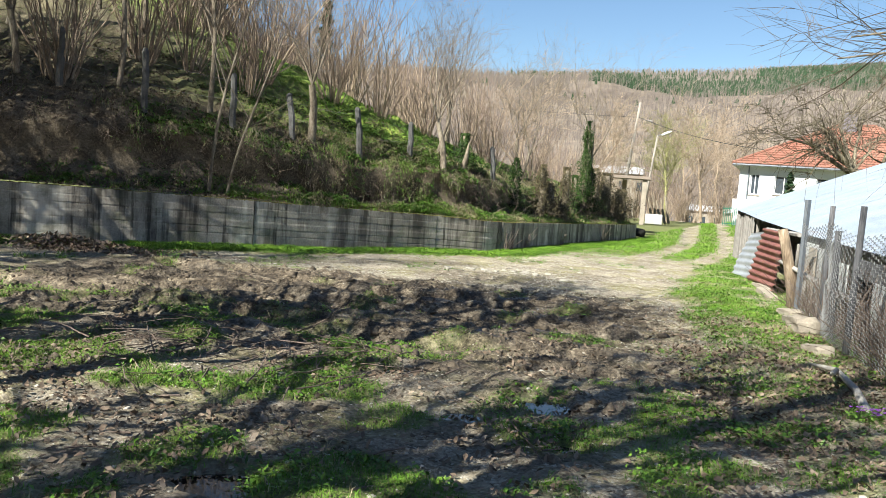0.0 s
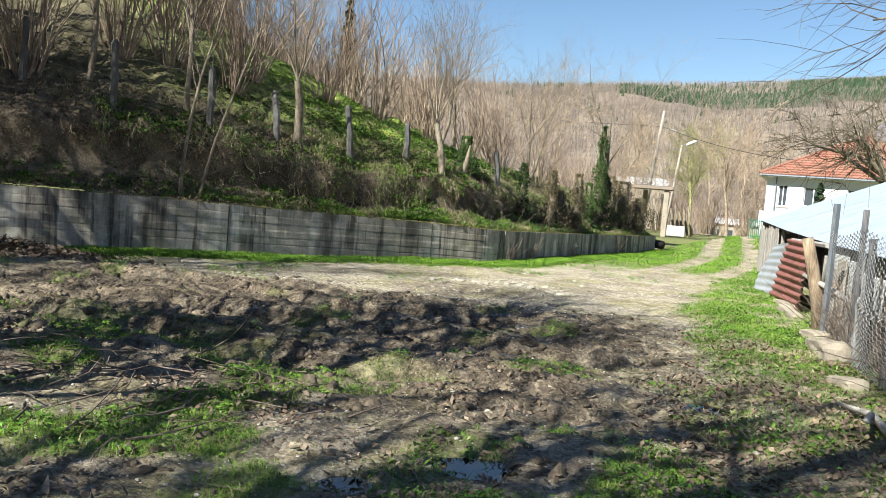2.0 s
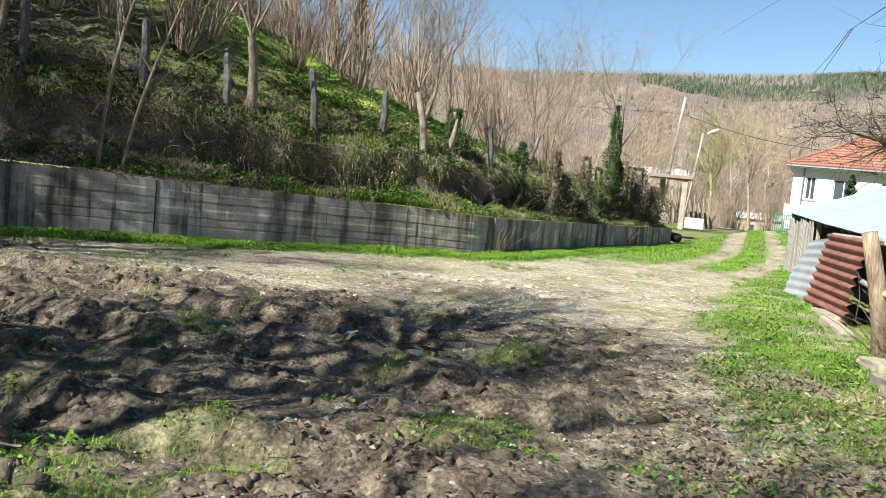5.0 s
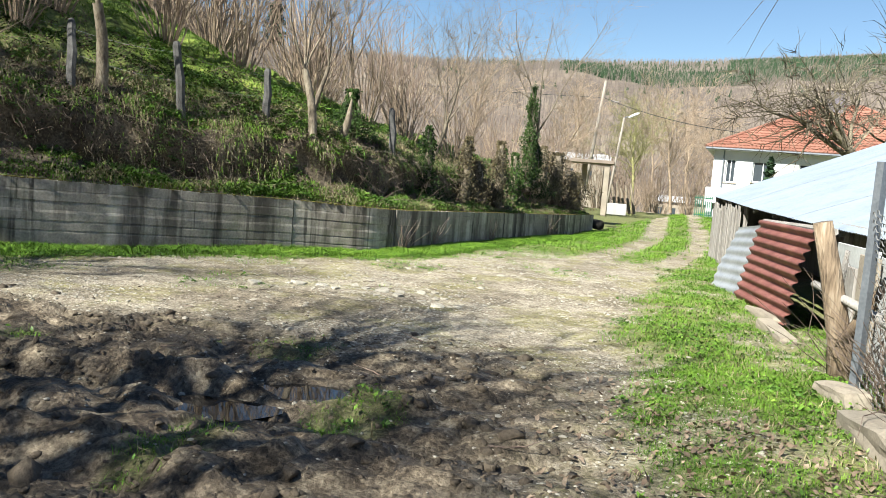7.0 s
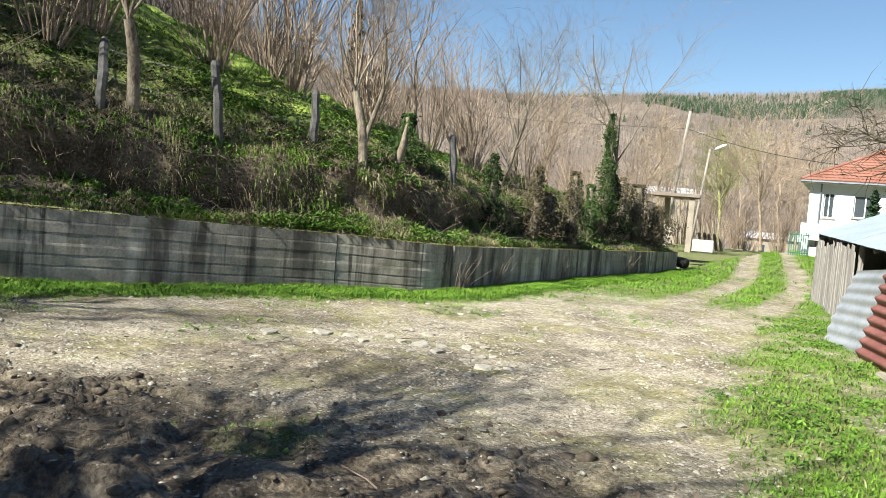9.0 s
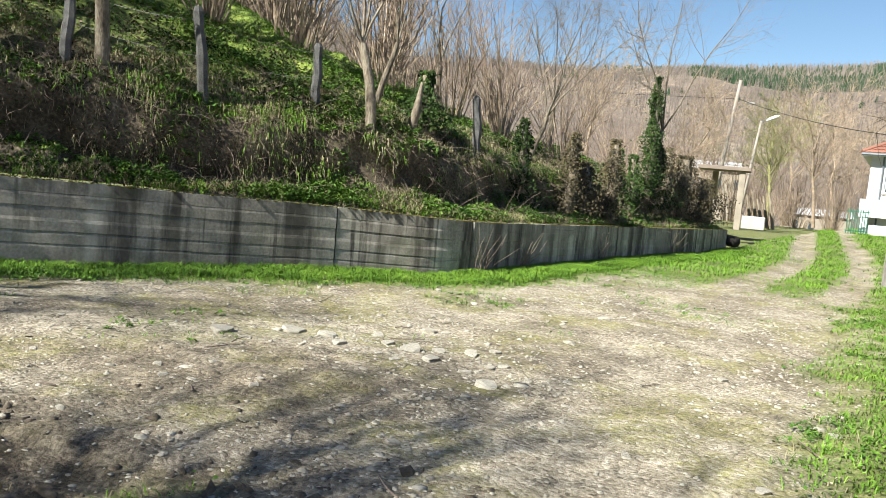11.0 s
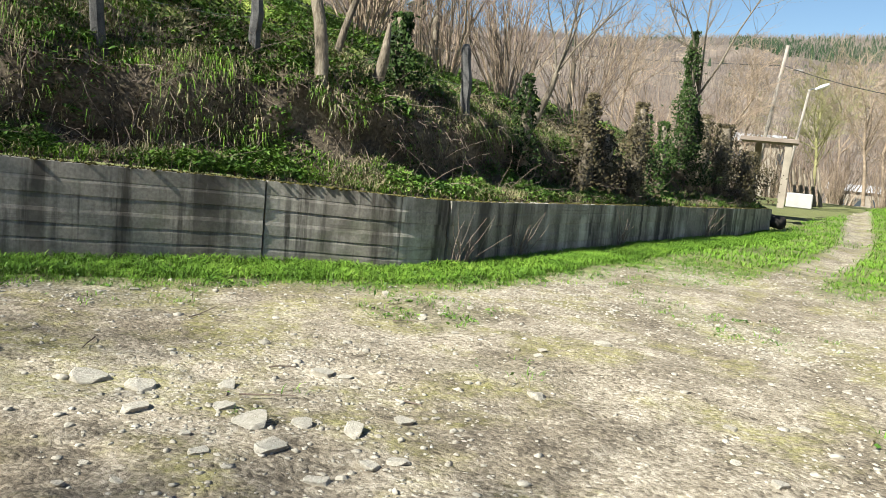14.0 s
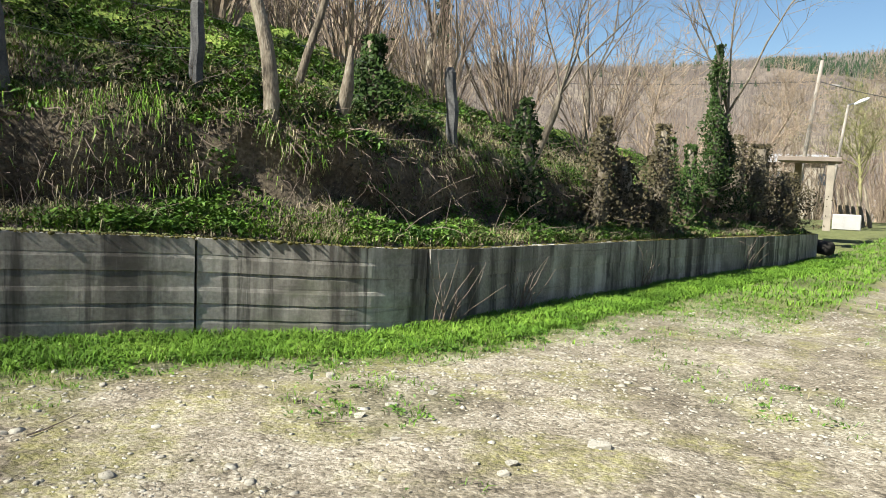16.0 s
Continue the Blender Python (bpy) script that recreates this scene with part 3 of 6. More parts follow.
# ---------------------------------------------------------------- fast meshes for things without number
def mesh_np(name, verts, faces, mat, smooth_it=False):
    """A mesh from arrays: verts (n, 3) and faces (m, 3 or 4)."""
    me = bpy.data.meshes.new(name)
    verts, faces = np.asarray(verts, np.float32), np.asarray(faces, np.int32)
    k = faces.shape[1]
    me.vertices.add(len(verts))
    me.vertices.foreach_set("co", verts.ravel())
    me.loops.add(faces.size)
    me.loops.foreach_set("vertex_index", faces.ravel())
    me.polygons.add(len(faces))
    me.polygons.foreach_set("loop_start", np.arange(0, faces.size, k, dtype=np.int32))
    me.polygons.foreach_set("loop_total", np.full(len(faces), k, np.int32))
    me.update(calc_edges=True)
    me.validate()
    me.materials.append(mat)
    return me


def stuff(name, me, label, category):
    return tagged(new(name, me), label, category, kind="stuff")


rg = np.random.default_rng(11)


def blades(base, height, width, lean, droop=0.35):
    """Grass blades: two bent triangles strips each. base (n, 3)."""
    n = len(base)
    a = rg.uniform(0, math.tau, n)
    h = height * rg.uniform(0.5, 1.25, n)
    w = width * rg.uniform(0.7, 1.3, n)
    d = np.stack([np.cos(a), np.sin(a), np.zeros(n)], 1)
    side = np.stack([-np.sin(a), np.cos(a), np.zeros(n)], 1) * (w / 2)[:, None]
    ln = (h * lean * rg.uniform(0.2, 1.3, n))[:, None]
    up = np.array([0, 0, 1.0])
    mid = base + d * ln * 0.35 + up * (h * 0.62)[:, None]
    tip = base + d * ln * 1.1 + up * (h * (1 - droop * rg.uniform(0, 1, n)))[:, None]
    v = np.stack([base - side, base + side, mid + side * 0.8, mid - side * 0.8, tip], 1).reshape(-1, 3)
    o = np.arange(n)[:, None] * 5
    f = np.concatenate([o + np.array([0, 1, 2]), o + np.array([0, 2, 3]), o + np.array([3, 2, 4])])
    return v, f


def clumped(x, y, z, per, radius):
    """Spread per points about each of the given places."""
    n = len(x)
    r, a = radius * np.sqrt(rg.uniform(0, 1, (n, per))), rg.uniform(0, math.tau, (n, per))
    return np.stack([x[:, None] + r * np.cos(a), y[:, None] + r * np.sin(a), np.repeat(z[:, None], per, 1)], -1).reshape(-1, 3)


def flakes(at, size, curl=0.35):
    """Dead leaves: folded four-sided flakes lying about."""
    n = len(at)
    a, t = rg.uniform(0, math.tau, n), rg.normal(0, 0.45, (n, 2))
    s = size * rg.uniform(0.5, 1.3, n)
    u = np.stack([np.cos(a), np.sin(a), t[:, 0]], 1) * s[:, None]
    v = np.stack([-np.sin(a), np.cos(a), t[:, 1]], 1) * (s * 0.6)[:, None]
    up = np.array([0, 0, 1.0]) * (s * curl)[:, None]
    p = np.stack([at - u, at - v * 0.9 + up * rg.uniform(0, 1, (n, 1)), at + u + up * 0.3, at + v * 0.9 + up * rg.uniform(0, 1, (n, 1))], 1).reshape(-1, 3)
    o = np.arange(n)[:, None] * 4
    return p, np.concatenate([o + np.array([0, 1, 2]), o + np.array([0, 2, 3])])


ICO = bmesh.new()
bmesh.ops.create_icosphere(ICO, subdivisions=1, radius=1.0)
ICO_V = np.array([v.co[:] for v in ICO.verts])
ICO_F = np.array([[v.index for v in f.verts] for f in ICO.faces])
ICO.free()


def pebbles(at, size, flat=0.5, jag=0.35):
    n, k = len(at), len(ICO_V)
    s = (size * rg.lognormal(0, 0.4, n))[:, None, None]
    a = rg.uniform(0, math.tau, n)
    v = ICO_V[None] * (1 + jag * rg.uniform(-1, 1, (n, k, 1))) * np.stack([np.ones(n), rg.uniform(0.6, 1, n), flat * rg.uniform(0.6, 1.3, n)], 1)[:, None, :] * s
    c, q = np.cos(a)[:, None], np.sin(a)[:, None]
    v = np.stack([v[..., 0] * c - v[..., 1] * q, v[..., 0] * q + v[..., 1] * c, v[..., 2]], -1) + at[:, None, :]
    return v.reshape(-1, 3), (ICO_F[None] + (np.arange(n) * k)[:, None, None]).reshape(-1, 3)


# ---------------------------------------------------------------- trees
TWIG_MIN = 0.003


def wander(p, d, length, r0, r1, steps, bend, up, rn):
    pts, rad = [Vector(p)], [r0]
    d = Vector(d).normalized()
    for i in range(steps):
        d = (d + Vector((rn.gauss(0, bend), rn.gauss(0, bend), rn.gauss(0, bend) + up))).normalized()
        pts.append(pts[-1] + d * (length / steps))
        rad.append(r0 + (r1 - r0) * (i + 1) / steps)
    return pts, rad


def grow(limbs, twigs, p, d, length, r, level, rn, kids, up=0.06, bend=0.16, angle=0.8):
    steps = (6, 5, 4, 3)[level]
    pts, rad = wander(p, d, length, r, r * (0.4 if level < 1 else 0.2), steps, bend, up, rn)
    (limbs if level < 2 else twigs).tube(pts, rad, (7, 5, 3, 3)[level], cap=False)
    if level >= len(kids):
        return
    for k in range(kids[level]):
        t = rn.uniform(0.25 if level else 0.4, 1.0)
        i = min(int(t * steps), steps - 1)
        q = pts[i].lerp(pts[i + 1], t * steps - i)
        along = (pts[i + 1] - pts[i]).normalized()
        sidew = along.cross(Vector((rn.gauss(0, 1), rn.gauss(0, 1), rn.gauss(0, 1)))).normalized()
        dd = along * math.cos(angle) + sidew * math.sin(angle)
        grow(limbs, twigs, q, dd, length * rn.uniform(0.3, 0.58), max(TWIG_MIN, rad[i] * rn.uniform(0.35, 0.55)), level + 1, rn, kids, up, bend, angle)


def bare_tree(name, base, way, height, r, seed, kids=(7, 6, 5), label="", group="", bark=BARK, up=0.06, bend=0.16, angle=0.8, trunk_only=0.0, category="tree", forks=4, fork_r=0.33, spread=0.55):
    rn = random.Random(seed)
    limbs, twigs = Bits(), Bits()
    p, w = Vector((0, 0, -0.15)), Vector(way).normalized()
    if trunk_only:
        pts, rad = wander(p, w, trunk_only + 0.15, r * 1.15, r * 0.85, 5, 0.05, 0.02, rn)
        limbs.tube(pts, rad, 8, cap=False)
        p = pts[-1]
        for k in range(forks):
            g = math.tau * k / forks + rn.uniform(-0.4, 0.4)
            grow(limbs, twigs, p, w + Vector((math.cos(g) * spread, math.sin(g) * spread, 0.25)), height * rn.uniform(0.7, 1.0), r * fork_r, 1, rn, (0, kids[1] + 4, kids[2]), up, bend, angle)
    else:
        grow(limbs, twigs, p, w, height, r, 0, rn, kids, up, bend, angle)
    t = empty(name, base, label, category, group)
    part("trunk", limbs.data("trunk", True), bark, t)
    part("crown", twigs.data("crown"), TWIG if bark is BARK else bark, t)
    return t


def hazel_mesh(seed, stems=26, tall=3.6, spread=0.46):
    """Stems and twigs of one bush, as two meshes."""
    rn, b, tw = random.Random(seed), Bits(), Bits()
    for k in range(stems):
        a, o = rn.uniform(0, math.tau), rn.uniform(0.05, 1) ** 0.7
        p = Vector((math.cos(a) * 0.32 * o, math.sin(a) * 0.32 * o, -0.1))
        d = Vector((math.cos(a) * spread * o, math.sin(a) * spread * o, 1))
        h = tall * rn.uniform(0.5, 1.1)
        pts, rad = wander(p, d, h, rn.uniform(0.014, 0.032), 0.005, 6, 0.085, -0.005, rn)
        b.tube(pts, rad, 4, cap=False)
        for j in range(rn.randint(7, 11)):
            i = rn.randint(1, 5)
            q = pts[i].lerp(pts[i + 1], rn.random())
            dd = (pts[i] - pts[i - 1]).normalized() + Vector((rn.gauss(0, 0.55), rn.gauss(0, 0.55), rn.uniform(0, 0.4)))
            pp, rr = wander(q, dd, h * rn.uniform(0.15, 0.36), 0.007, 0.004, 3, 0.16, 0.0, rn)
            tw.tube(pp, rr, 3, cap=False)
    return b.data("stem_clump"), tw.data("twig_spray")


HAZELS = [hazel_mesh(20 + k, 24 + 4 * (k % 3), 3.3 + 0.35 * (k % 3)) for k in range(5)]


def hazel(x, y, z, k, size=1.0, turn=0.0, grp="hazel bushes on the slope"):
    t = empty("hazel_bush", (x, y, z), "leafless hazel bush with many thin upright brown stems", "bush", grp)
    t.rotation_euler[2], t.scale = turn, (size, size, size)
    part("stem_clump", HAZELS[k % 5][0], HAZEL, t)
    part("twig_spray", HAZELS[k % 5][1], HAZELTWIG, t)
    return t


# ---------------------------------------------------------------- the shed with its tin roof
def tin_sheet(a, b_, c, d, waves, amp, along_ab=True, rows=2, jitter=0.0, seed=1):
    """A corrugated sheet between the corners a b c d; the waves follow one another from a to b."""
    a, b_, c, d = [Vector(q) for q in (a, b_, c, d)]
    nrm = (b_ - a).cross(d - a).normalized()
    rn, bt = random.Random(seed), Bits()
    n = waves * 6
    for back in (0, 1):
        vs, fs = [], []
        for j in range(rows + 1):
            for i in range(n + 1):
                u, v = i / n, j / rows
                p = a.lerp(b_, u).lerp(d.lerp(c, u), v)
                vs.append(tuple(p + nrm * (amp * math.sin(math.tau * waves * u) - 0.004 * back + jitter * math.sin(7 * u + 3 * v + seed) * v)))
        for j in range(rows):
            for i in range(n):
                q = (j * (n + 1) + i, j * (n + 1) + i + 1, (j + 1) * (n + 1) + i + 1, (j + 1) * (n + 1) + i)
                fs.append(q if not back else q[::-1])
        bt.add(vs, fs)
    return bt.data("sheet", True)


def eave(y):
    return np.interp(y, [9, 14.2, 17.6, 21.6, 30.4], [2.88, 2.9, 2.9, 2.93, 3.2]), np.interp(y, [9, 14.2, 17.6, 21.6, 30.4], [0.98, 1.0, 1.04, 1.1, 1.26])


shed = empty("shed", (3.0, 20.0, -0.3), "low lean-to shed of boards and scrap tin, pale metal roof", "shed")
inv = Matrix.Translation((-3.0, -20.0, 0.3))


def shed_part(name, mesh, mat, label=""):
    if isinstance(mesh, Bits):
        mesh = mesh.data(name)
    elif isinstance(mesh, bmesh.types.BMesh):
        bm, mesh = mesh, bpy.data.meshes.new(name)
        bm.to_mesh(mesh), bm.free()
    mesh.transform(inv)
    return part(name, mesh, mat, shed, label)


cuts_y = [9.2, 12.3, 15.4, 18.4, 21.4, 24.4, 27.4, 30.4]
for k in range(7):
    y0, y1 = cuts_y[k] - 0.05, cuts_y[k + 1]
    (xa, za), (xb, zb) = eave(y0), eave(y1)
    up = 0.003 * (k % 2)
    shed_part("roof_sheet", tin_sheet((xa, y0, za + up), (xb, y1, zb + up), (8.4, y1, zb + 2.2 + up), (8.4, y0, za + 2.2 + up), 32, 0.005, rows=3, jitter=0.003, seed=k), ROOFTIN)
b = Bits()
b.box((5.2, 9.3, -0.4), (5.26, 30.2, 1.9))
shed_part("back_wall", b, OLDWOOD)
b = Bits()
b.box((3.25, 30.1, -0.6), (8.3, 30.2, 1.3))
shed_part("end_wall", b, OLDWOOD)
for y in (13.6, 16.0, 19.6, 23.8, 27.2, 30.0):
    x, z = eave(y)
    b = Bits()
    b.tube([(x + 0.16, y, -0.55), (x + 0.14, y + 0.03, 0.3), (x + 0.15, y, float(z) + 0.05)], [0.06, 0.055, 0.05], 7)
    shed_part("post", b, OLDWOOD)
b = Bits()
for y0, y1 in ((9.3, 19.8), (19.7, 30.3)):
    (xa, za), (xb, zb) = eave(y0), eave(y1)
    b.tube([(xa + 0.14, y0, za + 0.0), (xb + 0.14, y1, zb + 0.0)], [0.05, 0.045], 6)
shed_part("eave_beam", b, OLDWOOD)
for k in range(11):
    y = 10.0 + 2.0 * k
    x, z = eave(y)
    b = Bits()
    b.tube([(x + 0.05, y, z - 0.06), (8.3, y, z + 2.1)], [0.04, 0.04], 5)
    shed_part("rafter", b, OLDWOOD)
rn = random.Random(3)
for k in range(46):
    y = 23.7 + k * 0.142
    x = float(eave(y)[0]) + 0.03 + rn.uniform(-0.015, 0.015)
    w, h = rn.uniform(0.045, 0.06), rn.uniform(0.95, 1.2)
    b = Bits()
    b.box((-0.011, -w, -0.55), (0.011, w, h - 0.05), Matrix.Translation((x, y, 0)) @ Matrix.Rotation(rn.gauss(0, 0.03), 4, "X"))
    shed_part("picket", b, OLDWOOD)
shed_part("red_sheet", tin_sheet((2.46, 19.55, -0.3), (2.72, 19.5, 0.97), (2.64, 15.75, 1.0), (2.5, 16.1, -0.12), 9, 0.03, rows=8, jitter=0.02, seed=4), REDTIN, "faded red corrugated metal sheet leaning under the eave")
shed_part("grey_sheet", tin_sheet((2.54, 19.62, -0.38), (2.74, 19.66, 0.88), (2.66, 21.4, 0.76), (2.18, 20.7, -0.42), 8, 0.016, rows=6, jitter=0.02, seed=8), GREYTIN, "dented galvanised corrugated sheet, flared out at the bottom")
b = Bits()
b.tube([(2.86, 20.0, 0.93), (2.8, 15.6, 1.0)], [0.05, 0.045], 6)
shed_part("top_rail", b, OLDWOOD)
PALE = material("pale_sheeting", [(0.24, 0.248, 0.248), (0.36, 0.368, 0.368), (0.44, 0.448, 0.448)], 2.5, 0.6, 0.2, 20)
for y0, y1, z1, x0 in ((12.2, 13.3, 0.74, 2.86), (13.34, 14.2, 0.86, 2.84), (14.24, 15.6, 0.9, 2.85), (10.2, 11.0, 0.62, 2.9), (8.6, 9.4, 0.5, 2.88)):
    shed_part("sheeting", bevel_box((x0, y0, -0.35), (x0 + 0.025, y1, z1), 0.006), PALE, "pale stained sheeting closing the shed side")
for y0, y1 in ((9.3, 12.1), (11.1, 12.16)):
    shed_part("board", bevel_box((2.95, y0, -0.35), (2.98, y1, 0.85 if y0 < 10 else 0.6), 0.006), DARKWOOD)
shed_part("board", bevel_box((2.78, 14.0, -0.3), (2.81, 14.55, 0.85), 0.006), BEIGE)
shed_part("board", bevel_box((2.8, 14.7, -0.3), (2.83, 15.2, 0.7), 0.006), OLDWOOD)

# ---------------------------------------------------------------- fence before the shed
b = Bits()
b.tube([(2.47, 13.45, -0.35), (2.40, 13.45, 0.2), (2.28, 13.43, 0.7), (2.16, 13.42, 1.14)], [0.11, 0.095, 0.085, 0.075], 9)
b.tube([(2.36, 13.43, 0.1), (2.55, 13.3, 0.5), (2.62, 13.2, 0.75)], [0.05, 0.04, 0.03], 6)
post = empty("wooden_post", (0, 0, 0), "thick split weathered wooden fence post, leaning", "post")
part("trunk", b.data("trunk", True), material("split_post", [(0.05, 0.035, 0.025), (0.19, 0.14, 0.095), (0.34, 0.28, 0.21)], 9, 0.9, 1.0, 50, stretch=(1, 1, 0.12)), post)

bm = bmesh.new()
prof = [(-0.03, -0.03), (0.03, -0.03), (0.03, -0.022), (-0.022, -0.022), (-0.022, 0.03), (-0.03, 0.03)]
f = bm.faces.new([bm.verts.new((x, y, -0.4)) for x, y in prof])
ext = bmesh.ops.extrude_face_region(bm, geom=[f])
for v in ext["geom"]:
    if isinstance(v, bmesh.types.BMVert):
        v.co.z += 2.02
bmesh.ops.recalc_face_normals(bm, faces=bm.faces[:])
rail = part("angle_iron_post", bm, STEEL)
rail.location, rail.rotation_euler = (2.38, 12.85, 0.0), (0, 0.0, 0.6)
tagged(rail, "upright grey angle-iron fence post", "post", "fence posts by the shed")

for px, py, top, r, lean in ((2.45, 11.6, 1.55, 0.036, 0.02), (2.3, 9.45, 1.56, 0.036, 0.03), (2.36, 10.5, 1.25, 0.04, -0.03), (2.3, 7.6, 1.55, 0.036, 0.0)):
    b = Bits()
    b.tube([(0, 0, -0.4), (lean * 0.4, 0, 0.5), (lean, 0.02, top)], [r * 1.1, r, r * 0.92], 8)
    o = part("fence_post", b.data("fence_post", True), DARKWOOD)
    o.location = (px, py, 0)
    tagged(o, "dark grey weathered wooden fence post", "post", "fence posts by the shed")


def wire_mesh():
    """Six-sided netting hung loosely from the posts."""
    b, cell = Bits(), 0.062
    ny_, nz_ = int(5.4 / (cell * 1.5)), int(1.42 / (cell * 0.87))

    def place(u, h):
        y = 12.75 - u
        x = 2.36 + 0.05 * math.sin(1.9 * u) + 0.12 * math.sin(h * 2.6) * math.sin(u * 1.3 + 0.6) - 0.05 * h * (h < 0.7)
        sag = 0.06 * math.sin(u * 2.6) * h
        return (x, y, h - 0.12 - sag * 0.6)
    for i in range(ny_):
        for j in range(nz_):
            u, h = i * cell * 1.5, (j + 0.5 * (i % 2)) * cell * 0.87
            c = [place(u + cell * 0.5 * math.cos(math.radians(g)), h + cell * 0.5 * math.sin(math.radians(g))) for g in (0, 60, 120, 180)]
            for p, q in ((0, 1), (1, 2), (2, 3)):
                b.tube([c[p], c[q]], [0.0042, 0.0042], 3, cap=False)
            b.tube([c[0], place(u + cell, h)], [0.0042, 0.0042], 3, cap=False)
    return b


net = part("wire_netting", wire_mesh(), WIRE)
tagged(net, "rusty grey hexagonal wire netting sagging between fence posts", "fence")

# brush caught behind the netting
rn, b = random.Random(5), Bits()
for k in range(900):
    y = rn.uniform(7.0, 13.6)
    p = Vector((2.55 + rn.uniform(-0.12, 0.5), y, ground_z(2.6, y) - 0.02))
    pts, rad = wander(p, (rn.gauss(0, 0.5), rn.gauss(0, 0.6), 1), rn.uniform(0.3, 1.2), rn.uniform(0.003, 0.009), 0.002, 4, 0.2, -0.02, rn)
    b.tube(pts, rad, 3, cap=False)
tagged(part("dry_brush", b, ROOT), "tangle of dry brown stalks and vines behind the fence", "brush", kind="stuff")

# old branch on the ground and a bent rail through the post
for nm, pts, rad, lab, cat, mat in (
        ("fallen_branch", [(1.78, 8.75, -0.08), (1.9, 8.0, 0.02), (1.93, 7.4, -0.02), (1.86, 6.75, -0.05)], [0.015, 0.028, 0.032, 0.04], "pale bare fallen branch lying by the fence", "branch", PALEWOOD),
        ("loose_rail", [(2.2, 13.65, 0.62), (2.42, 13.3, 0.52), (2.7, 12.4, 0.36), (2.9, 11.5, 0.3)], [0.03, 0.04, 0.04, 0.035], "crooked grey pole leaning across the fence", "pole", OLDWOOD),
        ("garden_pole", [(2.75, 14.9, -0.2), (2.55, 14.2, 0.5), (2.5, 13.9, 0.9)], [0.03, 0.03, 0.02], "thin wooden stake leaning on the shed", "stake", OLDWOOD)):
    b = Bits()
    b.tube(pts, rad, 7)
    if nm == "fallen_branch":
        b.tube([pts[1], (1.75, 7.5, 0.08), (1.7, 7.2, 0.14)], [0.03, 0.02, 0.01], 5)
    tagged(part(nm, b.data(nm, True), mat), lab, cat)


def block(name, at, size, turn, lab, cat, mat, seed):
    """A rough-hewn slab with broken edges."""
    bm = bmesh.new()
    bmesh.ops.create_cube(bm, size=1.0)
    bmesh.ops.subdivide_edges(bm, edges=bm.edges[:], cuts=3, use_grid_fill=True)
    rn = random.Random(seed)
    for v in bm.verts:
        c = v.co.copy()
        e = sum(abs(q) > 0.49 for q in c)
        v.co = Vector((c.x * size[0], c.y * size[1], c.z * size[2])) * (1 - 0.035 * max(0, e - 1)) + Vector((rn.gauss(0, 1), rn.gauss(0, 1), rn.gauss(0, 1))) * 0.025 * min(size)
    for f_ in bm.faces:
        f_.smooth = False
    o = part(name, bm, mat)
    o.location, o.rotation_euler = at, (rn.gauss(0, 0.06), rn.gauss(0, 0.06), turn)
    return tagged(o, lab, cat)


for k, (x, y, sx, sy, sz, tn) in enumerate(((2.48, 17.0, 0.2, 1.3, 0.16, 0.1), (2.36, 15.7, 0.18, 0.9, 0.14, 0.12), (2.2, 11.5, 0.28, 1.1, 0.24, 0.02), (2.26, 12.7, 0.2, 0.5, 0.16, 0.2), (2.05, 9.6, 0.2, 0.4, 0.14, 0.3))):
    block("kerb_block", (x, y, float(ground_z(x, y)) + sz * 0.12), (sx, sy, sz), tn, "pale rough concrete block lying along the fence foot", "block", BEIGE, k)["group"] = "blocks along the fence"

# ---------------------------------------------------------------- the white house
house = empty("house", (5.6, 55.0, -0.9), "white two-storey house with a red tiled hip roof", "house")
hinv = Matrix.Translation((-5.6, -55.0, 0.9))


def house_part(name, mesh, mat, parent=None, label=""):
    if isinstance(mesh, Bits):
        mesh = mesh.data(name)
    elif isinstance(mesh, bmesh.types.BMesh):
        bm, mesh = mesh, bpy.data.meshes.new(name)
        bm.to_mesh(mesh), bm.free()
    mesh.transform(hinv)
    return part(name, mesh, mat, parent or house, label)


HX0, HX1, HY0, HY1, HZ = 5.75, 19.0, 55.0, 65.0, 4.0
WINS = [(6.45, 7.0, 2.1, 3.45), (7.9, 9.0, 2.2, 3.4), (10.3, 11.5, 2.2, 3.4), (12.8, 14.0, 2.2, 3.4), (7.9, 9.0, -0.3, 1.0), (10.3, 11.5, -0.3, 1.0)]
bm = bmesh.new()
xs = sorted({HX0, HX1, *[w[0] for w in WINS], *[w[1] for w in WINS]})
zs = sorted({-1.5, HZ, *[w[2] for w in WINS], *[w[3] for w in WINS]})
for i in range(len(xs) - 1):
    for j in range(len(zs) - 1):
        cx, cz = (xs[i] + xs[i + 1]) / 2, (zs[j] + zs[j + 1]) / 2
        if any(w[0] < cx < w[1] and w[2] < cz < w[3] for w in WINS):
            continue
        b = Bits()
        b.box((xs[i], HY0, zs[j]), (xs[i + 1], HY0 + 0.25, zs[j + 1]))
        vs = [bm.verts.new(v) for v in b.v]
        for q in b.f:
            bm.faces.new([vs[t] for t in q])
bmesh.ops.remove_doubles(bm, verts=bm.verts[:], dist=0.001)
house_part("front_wall", bm, WHITEWALL)
for lo, hi in (((HX0, HY0 + 0.252, -1.5), (HX0 + 0.25, HY1, HZ)), ((HX1 - 0.25, HY0 + 0.252, -1.5), (HX1, HY1, HZ)), ((HX0 + 0.252, HY1 - 0.25, -1.5), (HX1 - 0.252, HY1, HZ))):
    b = Bits()
    b.box(lo, hi)
    house_part("wall", b, WHITEWALL)
